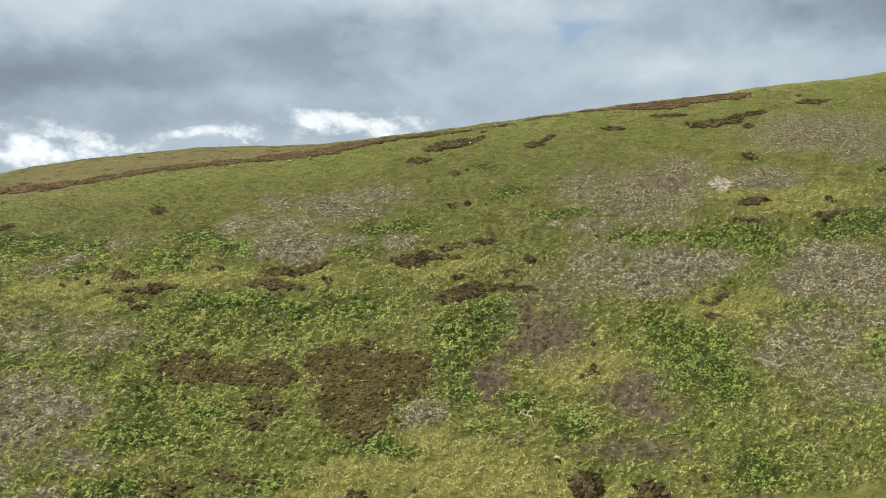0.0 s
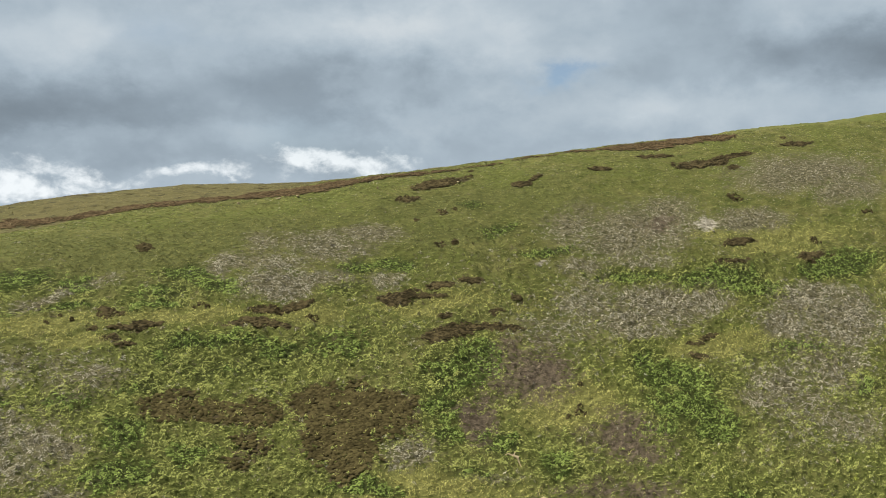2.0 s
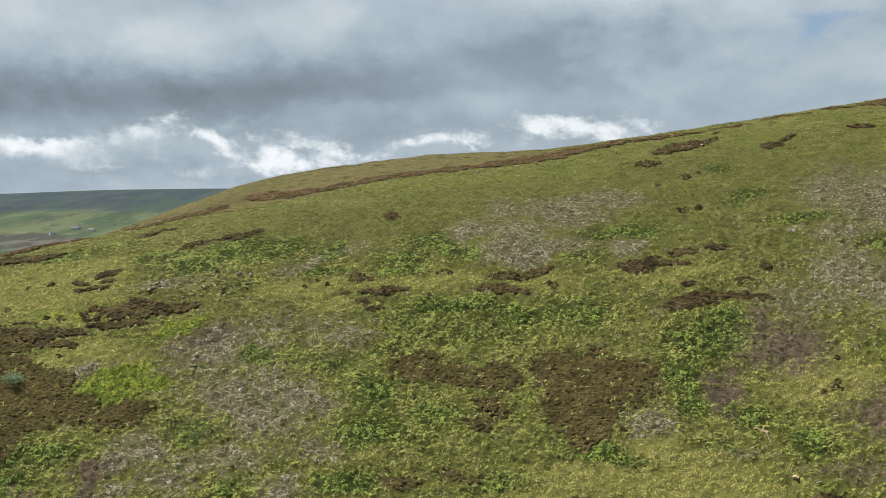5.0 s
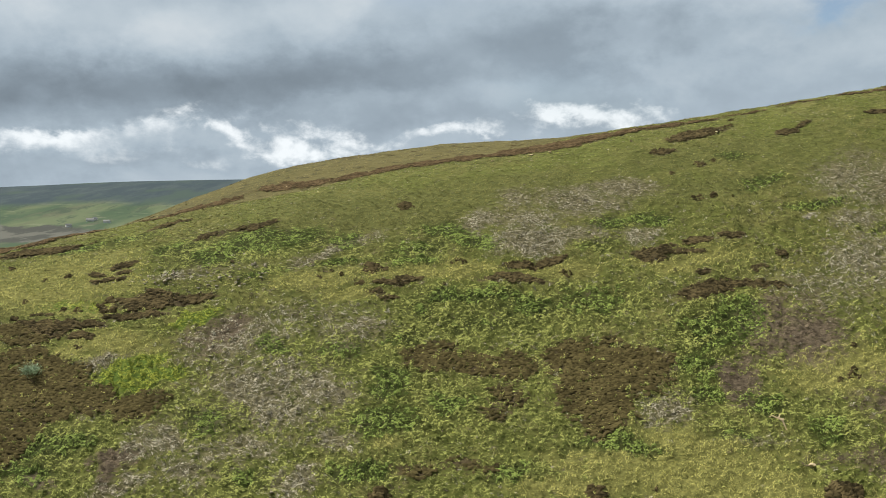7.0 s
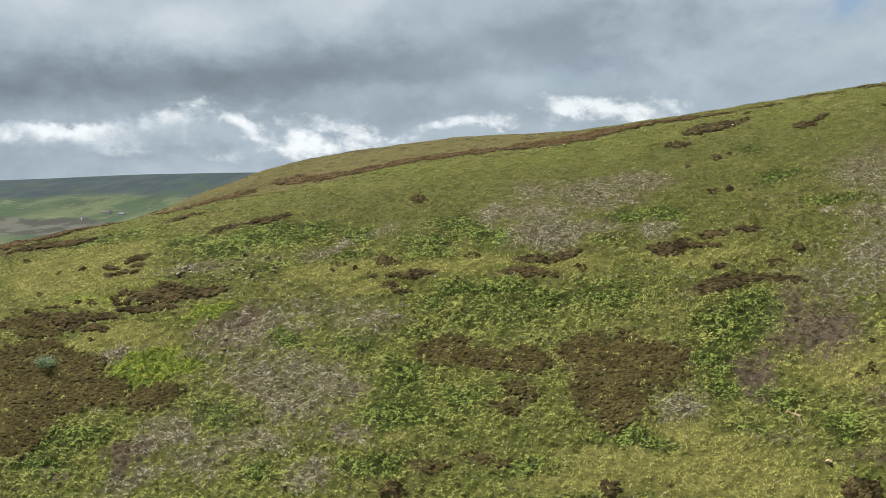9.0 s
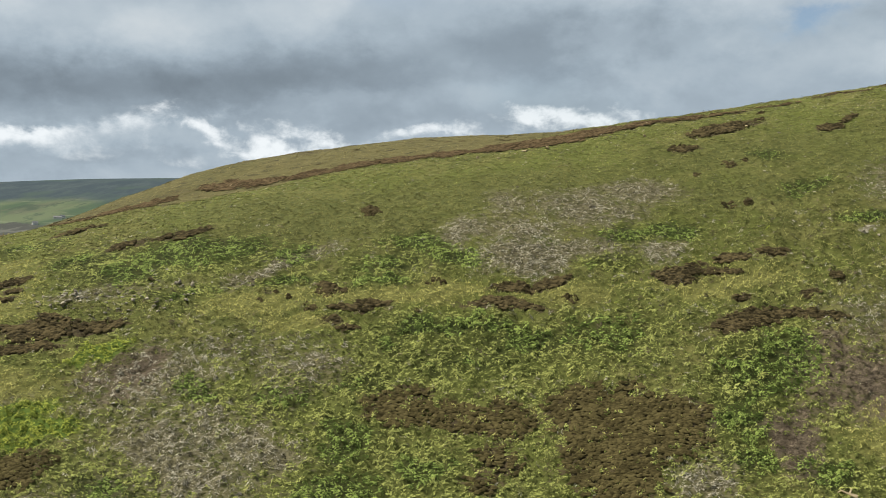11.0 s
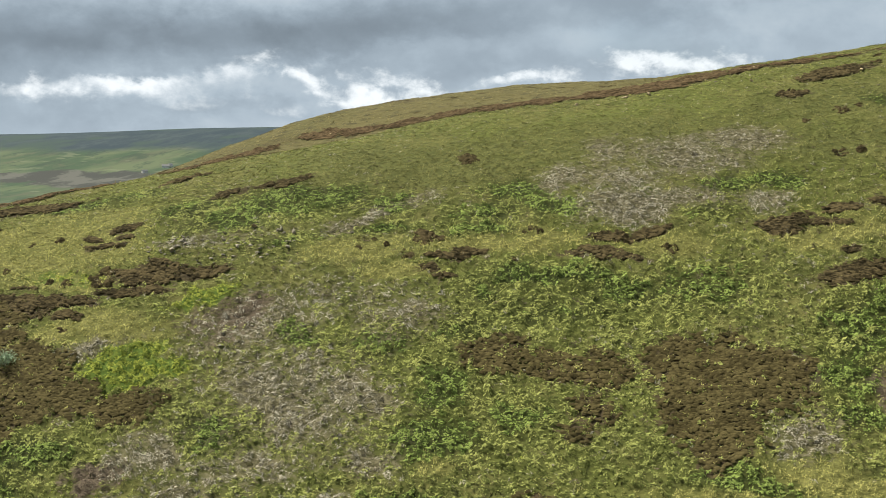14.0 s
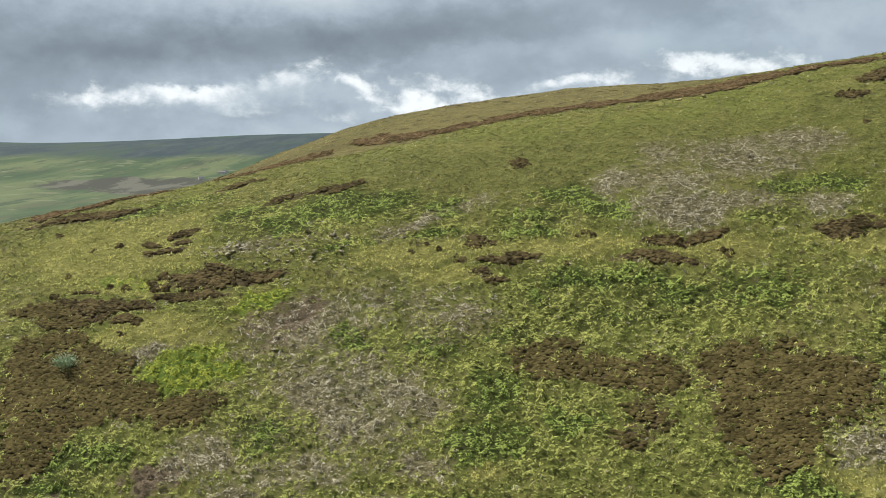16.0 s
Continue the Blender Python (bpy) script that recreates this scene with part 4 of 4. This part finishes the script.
def heather_patch(row, rng, mat, label):
    """One stand of heather, a low canopy of sprigged cushions, and the loose bushes round it."""
    cx, cy, rx, ry, turn, dense = row
    r = max(rx, ry) * 1.5 + 1.5
    x, y = strewn(cx - r, cx + r, cy - r, cy + r, 0.33, rng)
    m = bank_of([row], x, y, 11, 0.5)
    fine = 0.50 * (rough_noise(x, y, 1.5, 31) - 0.5) + 0.38 * (value_noise(x, y, 0.6, 41) - 0.5)
    k = (m + fine > (0.58 if mat is HEATHER else 0.52)) & (rng.random(len(x)) < 0.35 + 0.65 * dense ** 2) & (y < crest_y(x) + 34)
    # ground that an earlier stand holds already stays with it
    if TAKEN:
        k &= bank_of(TAKEN, x, y, 11, 0.5) + fine < 0.52
    TAKEN.append(row)
    if k.sum() < 3:
        return
    x, y, size = x[k], y[k], rng.uniform(0.20, 0.34, len(x[k])) * np.clip(0.6 + 0.5 * m[k], 0.6, 1.0)
    g = clusters(x, y, 0.8)
    sizes = np.bincount(g)
    for n in range(1, sizes.size):
        q = g == n
        if n == sizes.argmax():
            heather_stand("heather_patch", x[q], y[q], size[q], mat, rng, label, "heather patches on the hillside")
        elif sizes[n] >= 3:
            heather_stand("heather_bush", x[q], y[q], size[q], mat, rng, "small brown heather bush beside a heather patch", "single heather bushes")


TAKEN = []


def build_heather():
    rng = np.random.default_rng(19)
    for rows, mat, label in (
            (HEATHER_LOW, HEATHER_BROWN, "wide dark brown heather patch among green bilberry"),
            (HEATHER_LEFT, HEATHER_BROWN, "dark brown heather patch low on the slope"),
            (HEATHER_MID + HEATHER_RIGHT, HEATHER, "dark brown heather patch in yellow-green grass"),
            (HEATHER_HIGH + HEATHER_FAR, HEATHER, "small dark heather patch on the upper grassy slope"),
            (HEATHER_CREST + HEATHER_SHOULDER, HEATHER_RED, "rusty brown heather strip along the hill's crest")):
        for row in rows:
            heather_patch(row, rng, mat, label)


# ---- single bushes and stones: x, y, width, height in metres ----
BUSHES_A = [
    (50.7, 176.6, 1.11, 0.89), (47.9, 176.3, 2.65, 0.77), (60.1, 198.4, 1.39, 0.88),
    (44.5, 182.8, 1.59, 0.57), (50.5, 184.9, 3.01, 0.69), (53.1, 185.4, 1.63, 0.59),
    (-14.1, 161.2, 1.18, 0.69), (-17.5, 163.0, 0.89, 0.6), (-21.5, 162.4, 0.7, 0.6),
    (0.1, 160.4, 1.16, 0.58), (21.5, 161.5, 1.78, 0.59), (2.5, 164.6, 1.19, 0.5),
    (-64.5, 158.2, 1.24, 0.62), (-61.9, 157.9, 2.26, 0.62), (-56.9, 160.1, 1.23, 0.62),
    (-55.8, 158.0, 2.03, 0.71), (-50.2, 160.1, 2.65, 0.82), (-58.1, 158.7, 2.26, 0.72),
    (-59.1, 151.2, 1.19, 0.79), (-71.6, 160.2, 1.49, 0.53), (-66.4, 165.7, 1.3, 0.64),
    (-70.1, 164.8, 1.08, 0.54), (-72.1, 157.0, 1.46, 0.73), (-6.9, 178.1, 3.45, 0.97),
]
BUSHES_B = [
    (21.3, 128.5, 3.31, 1.32), (55.4, 127.3, 5.43, 2.1), (-8.9, 128.9, 3.61, 1.48),
    (7.8, 132.8, 1.01, 0.59), (-37.1, 174.6, 1.51, 0.87), (61.3, 142.9, 1.14, 0.58),
    (64.1, 143.3, 0.77, 0.48), (-35.5, 173.6, 1.07, 0.65), (119.8, 187.7, 4.58, 0.81),
    (150.9, 183.1, 1.72, 0.86), (127.4, 171.4, 3.62, 1.16), (132.4, 176.0, 3.19, 0.8),
    (59.4, 163.6, 2.32, 0.95), (51.1, 176.6, 1.11, 0.78), (62.9, 143.4, 1.92, 0.77),
    (-7.6, 178.7, 2.81, 0.86), (43.2, 189.3, 3.53, 0.83), (61.4, 201.6, 1.55, 0.77),
    (148.1, 210.4, 2.51, 0.63), (-12.4, 163.7, 3.97, 0.79), (-14.7, 161.1, 1.38, 0.69),
    (64.7, 125.0, 6.68, 1.95), (74.8, 126.4, 1.66, 0.92), (54.5, 176.0, 0.66, 0.44),
]
BUSHES_C = [
    (15.4, 163.2, 1.39, 0.89), (-55.9, 159.7, 1.44, 0.82), (-77.7, 168.7, 2.02, 0.56),
    (-66.5, 165.5, 1.3, 0.64), (-15.0, 161.8, 0.79, 0.49), (-19.4, 163.9, 0.8, 0.5),
    (65.5, 147.9, 1.38, 0.59), (63.8, 144.3, 1.54, 0.48), (152.5, 183.1, 1.44, 0.72),
    (134.1, 172.5, 1.58, 0.66), (117.6, 172.5, 0.88, 0.5), (55.4, 126.3, 4.35, 1.57),
    (29.6, 129.0, 1.17, 0.51), (20.9, 161.8, 1.78, 0.59), (3.6, 164.4, 1.39, 0.5),
    (1.7, 164.1, 0.99, 0.5), (-57.2, 159.8, 1.85, 0.83), (-57.4, 157.9, 2.03, 0.82),
    (-41.5, 160.1, 1.4, 0.5),
]
BUSHES = BUSHES_A + BUSHES_B + BUSHES_C
ROCKS_A = [
    (-48.5, 162.6, 1.03, 0.82), (-47.2, 164.3, 0.93, 0.62), (-38.8, 163.0, 0.81, 0.61),
    (-31.6, 163.0, 1.11, 0.71), (-37.4, 166.2, 1.34, 0.93), (-33.3, 165.4, 0.92, 0.82),
    (-34.1, 162.6, 0.8, 0.5), (-35.6, 162.2, 0.71, 0.5), (-52.2, 163.5, 0.72, 0.63),
    (-51.8, 164.4, 0.63, 0.52), (-50.1, 162.7, 0.73, 0.52), (52.4, 131.5, 1.15, 0.71),
    (10.5, 163.7, 0.69, 0.4), (-24.1, 129.7, 0.84, 0.67), (-23.3, 129.4, 0.66, 0.58),
    (107.4, 180.5, 0.89, 0.51), (108.5, 179.2, 0.75, 0.51), (105.6, 178.9, 0.62, 0.37),
    (108.5, 177.8, 0.88, 0.63), (66.1, 170.9, 0.88, 0.45), (68.3, 170.6, 0.67, 0.33),
    (91.0, 160.8, 0.67, 0.56), (105.3, 133.0, 0.83, 0.94), (40.9, 201.5, 1.0, 0.51),
]
ROCKS_B = [
    (-47.8, 163.2, 1.44, 0.93), (-48.8, 164.5, 0.83, 0.52), (-47.5, 164.9, 0.83, 0.52),
    (-46.7, 163.9, 0.72, 0.52), (-49.0, 164.0, 0.72, 0.41), (-38.9, 162.7, 1.12, 0.71),
    (-39.7, 162.4, 0.71, 0.51), (-39.2, 161.6, 0.71, 0.4), (-31.4, 165.1, 0.92, 0.92),
    (-33.7, 165.3, 0.71, 0.71), (-31.6, 163.9, 0.91, 0.51), (-31.9, 163.1, 0.8, 0.4),
    (-31.0, 164.0, 0.61, 0.4), (-51.7, 163.1, 0.52, 0.41), (-51.4, 161.6, 0.51, 0.41),
    (-49.9, 162.4, 0.51, 0.3), (-49.4, 163.4, 0.52, 0.31), (-52.9, 168.0, 0.53, 0.32),
    (-35.5, 162.3, 0.5, 0.4), (-34.4, 162.6, 0.5, 0.3), (27.0, 176.9, 0.97, 0.76),
]
ROCKS_C = [
    (-34.5, 207.4, 1.01, 0.76), (38.8, 194.2, 1.07, 0.72), (54.4, 195.1, 1.1, 0.73), (56.5, 194.8, 1.22, 0.73),
    (10.0, 193.3, 0.93, 0.7), (13.6, 191.8, 0.81, 0.58), (18.2, 194.5, 1.18, 0.59), (22.1, 193.9, 1.06, 0.59),
    (-14.3, 205.2, 0.58, 0.48), (52.6, 131.5, 1.5, 1.0),
]
ROCKS = ROCKS_A + ROCKS_B + ROCKS_C
JUNIPER_AT = (-64.9, 146.6, 3.9, 2.3)
BRANCH_AT = (49.7, 137.2, 2.6)


def heather_bush(row, rng):
    x0, y0, w, h = row
    n = max(5, int(9 * w))
    a, r = rng.random(n) * 6.283, np.sqrt(rng.random(n))
    x, y = x0 + 0.42 * w * r * np.cos(a), y0 + 0.30 * w * r * np.sin(a)
    o = (x0, y0, float(surface(x0, y0)))
    s = np.clip(rng.uniform(0.45, 0.75, n) * h * (1.15 - 0.6 * r), 0.22, 1.2)
    ob = new("heather_bush", scatter_mesh("heather_bush", "dome", x, y, s * 0.8, HEATHER, rng, o, 1.0))
    ob.location = o
    return tagged(ob, "dark rounded heather bush standing alone in the grass", "bush", "single heather bushes")


def boulder(row, rng, mat, label):
    """A weathered stone: a flattened ball, broken by flat faces and dents, sunk a little."""
    x0, y0, w, h = row
    bm = bmesh.new()
    bmesh.ops.create_icosphere(bm, subdivisions=3, radius=0.5)
    cuts = [(Vector(rng.normal(0, 1, 3)).normalized(), 0.17 + 0.15 * rng.random()) for _ in range(13)]
    off = Vector(rng.uniform(0, 50, 3))
    for v in bm.verts:
        p = v.co.copy()
        for nrm, d in cuts:
            over = p.dot(nrm) - d
            if over > 0:
                p -= nrm * over
        p += p.normalized() * (0.05 * noise.noise(p * 3.1 + off) + 0.03 * noise.noise(p * 9.0 + off))
        v.co = (p.x * w * 1.3, p.y * w * 0.9, p.z * h * 1.2)
    me = bpy.data.meshes.new("rock")
    bm.to_mesh(me)
    bm.free()
    me.materials.append(mat)
    ob = new("rock", me)
    ob.matrix_world = pose(x0, y0, float(surface(x0, y0)) + 0.05 * h, rng.uniform(-12, 12), rng.uniform(-12, 12), rng.uniform(0, 360))
    return tagged(ob, label, "rock", "stones on the hillside")


FARMS = [(-768, 2042, 16, 20), (-765, 2061, 12, 75), (-725, 2024, 14, -15), (-773, 1937, 11, 40), (-634, 2302, 13, 5)]


def farmhouse(x0, y0, long, turn):
    """A far whitewashed farm building with a gabled slate roof."""
    base = new("farmhouse")
    base.matrix_world = pose(x0, y0, float(surface(x0, y0)) - 0.6, 0, 0, turn)
    tagged(base, "small whitewashed farm building with a slate roof in the far valley", "house", "farm buildings in the valley")
    deep, eaves, ridge = long * 0.5, 4.4, 7.4
    for name, mat, prof in (("wall", WHITEWASH, [(-0.5, 0), (0.5, 0), (0.5, eaves), (0, ridge - 0.3), (-0.5, eaves)]),
                            ("roof", SLATE, [(-0.58, eaves - 0.5), (0, ridge - 0.28), (0.58, eaves - 0.5), (0.58, eaves - 0.2), (0, ridge), (-0.58, eaves - 0.2)])):
        bm = bmesh.new()
        reach = long * (0.5 if name == "wall" else 0.53)
        ends = [[bm.verts.new((e, u * deep, z)) for u, z in prof] for e in (-reach, reach)]
        bm.faces.new(ends[0][::-1])
        bm.faces.new(ends[1])
        for i in range(len(prof)):
            j = (i + 1) % len(prof)
            bm.faces.new((ends[0][i], ends[0][j], ends[1][j], ends[1][i]))
        me = bpy.data.meshes.new(name)
        bm.to_mesh(me)
        bm.free()
        me.materials.append(mat)
        new(name, me).parent = base
    return base


def build_rubble():
    """Loose small stones: thick along the broken bank, thin over the bare litter."""
    rng = np.random.default_rng(31)
    x, y = strewn(-80, 180, 124, 206, 0.85, rng)
    m = cover_at(x, y)
    bank = np.exp(-((x + 42) / 13) ** 2 - ((y - 163.1 - 0.08 * (x + 42)) / 1.9) ** 2)
    p = 0.03 * (m["scree"] > 0.4) + 0.55 * (m["chalk"] > 0.45) + 0.5 * bank + 0.0025
    k = on_the_hill(x, y) & (rng.random(len(x)) < p)
    x, y = x[k], y[k]
    z = surface(x, y)
    V, F = [], []
    for i in range(len(x)):
        w = rng.uniform(0.08, 0.22) * (1 + 0.9 * rng.random() * math.exp(-((x[i] + 42) / 13) ** 2 - ((y[i] - 163.5) / 2.6) ** 2))
        b, ring = len(V), 6
        a0 = rng.random() * 6.283
        for r, h in ((1.0, -0.2), (0.85, 0.45)):
            for q in range(ring):
                a, rr = a0 + q * 1.0472, w * r * rng.uniform(0.7, 1.25)
                V.append((x[i] + rr * math.cos(a) * 1.3, y[i] + rr * math.sin(a), z[i] + w * h * rng.uniform(0.7, 1.3)))
        V.append((x[i], y[i], z[i] + w * 0.6))
        for q in range(ring):
            p_ = (q + 1) % ring
            F += [(b + q, b + p_, b + ring + p_), (b + q, b + ring + p_, b + ring + q), (b + ring + q, b + ring + p_, b + 2 * ring)]
    me = finish_mesh("scattered_stones", np.array(V), np.array(F), RUBBLE)
    tagged(new("scattered_stones", me), "small pale angular stones lying loose on the slope", "stones", kind="stuff")


def bleached_branch(x0, y0, span):
    """A dead forked branch, bone pale, lying on the turf."""
    rng = np.random.default_rng(5)
    bm = bmesh.new()
    z0 = float(surface(x0, y0))
    limbs = [((0.28, -0.05), (-0.5, 0.18), 0.30), ((0.15, -0.02), (0.34, -0.42), 0.24), ((-0.05, 0.05), (0.20, 0.34), 0.20)]
    for (ax, ay), (bx, by), r in limbs:
        prev = None
        for k in range(6):
            f = k / 5
            x, y = (ax + (bx - ax) * f) * span, (ay + (by - ay) * f) * span
            z = float(surface(x0 + x, y0 + y)) - z0 + 0.10 + 0.10 * math.sin(f * 3.1) + rng.normal(0, 0.015)
            q = r * (1.05 - 0.8 * f) * (1 + rng.normal(0, 0.08))
            side = Vector((-(by - ay), bx - ax, 0)).normalized()
            ring = [bm.verts.new(Vector((x, y, z)) + side * q * math.cos(a) + Vector((0, 0, q * math.sin(a)))) for a in (0, 1.26, 2.51, 3.77, 5.03)]
            if prev:
                for i in range(5):
                    bm.faces.new((prev[i], prev[(i + 1) % 5], ring[(i + 1) % 5], ring[i]))
            else:
                bm.faces.new(ring[::-1])
            prev = ring
        bm.faces.new(prev)
    me = bpy.data.meshes.new("dead_branch")
    bm.to_mesh(me)
    bm.free()
    me.materials.append(PALE_STONE)
    ob = new("dead_branch", me)
    ob.location = (x0, y0, z0)
    return tagged(ob, "bleached cream dead branch lying on green turf", "branch")


def juniper(x0, y0, w, h):
    """A pale blue-green bush: forked stems with many needle sprays."""
    rng = np.random.default_rng(77)
    base = new("juniper_bush")
    z0 = float(surface(x0, y0))
    base.location = (x0, y0, z0 - 0.05)
    tagged(base, "pale blue-green juniper bush growing out of dark heather", "bush")
    bm = bmesh.new()
    tips = []
    for i in range(9):
        a = 6.283 * i / 9 + rng.normal(0, 0.2)
        out = w * 0.40 * (0.4 + 0.6 * rng.random())
        top = Vector((out * math.cos(a), out * math.sin(a), h * (0.55 + 0.35 * rng.random())))
        prev = None
        for k in range(4):
            f = k / 3
            c, r = Vector((top.x * f, top.y * f, top.z * f ** 0.8)), 0.07 * (1 - 0.75 * f)
            ring = [bm.verts.new(c + Vector((r * math.cos(q * 1.2566), r * math.sin(q * 1.2566), 0))) for q in range(5)]
            if prev:
                for q in range(5):
                    bm.faces.new((prev[q], prev[(q + 1) % 5], ring[(q + 1) % 5], ring[q]))
            prev = ring
        tips.append(top)
    me = bpy.data.meshes.new("stems")
    bm.to_mesh(me)
    bm.free()
    me.materials.append(BARK)
    new("stems", me).parent = base
    n = 1300
    V, F = [], []
    for i in range(n):
        t = tips[rng.integers(0, len(tips))]
        c = np.array((t.x, t.y, t.z)) * rng.uniform(0.55, 1.05) + rng.normal(0, 0.16, 3) * np.array((w, w, h)) * 0.75
        c[2] = max(c[2], 0.12)
        d = np.array((c[0], c[1], 0.8)) + rng.normal(0, 0.5, 3)
        d *= 0.12 / np.linalg.norm(d)
        s = np.cross(d, rng.normal(0, 1, 3))
        s *= 0.04 / np.linalg.norm(s)
        b = len(V)
        V += [c - d, c + s, c + d, c - s]
        F += [(b, b + 1, b + 2), (b, b + 2, b + 3)]
    crown = new("foliage", finish_mesh("foliage", np.array(V), np.array(F), JUNIPER))
    crown.parent = base
    return base


build_ground()
for row in FARMS:
    farmhouse(*row)
build_heather()
rng_things = np.random.default_rng(23)
for row in BUSHES:
    heather_bush(row, rng_things)
for row in ROCKS:
    # the tan one is a boulder shape that stands in for bare soil
    tan = abs(row[0] + 37.4) < 0.6 and row[3] > 0.8
    pale = row[1] < 138.4 and row[0] > 30 or row[1] > 191 or row[2] > 1.6
    boulder(row, rng_things, TAN_SOIL if tan else PALE_STONE if pale else STONE,
            "tan boulder on a green bank" if tan else "pale cream stone lying in rough grass" if pale else "weathered light grey stone on the slope")
juniper(*JUNIPER_AT)
build_rubble()
bleached_branch(*BRANCH_AT)
build_low_plants()
build_knoll_tussocks()
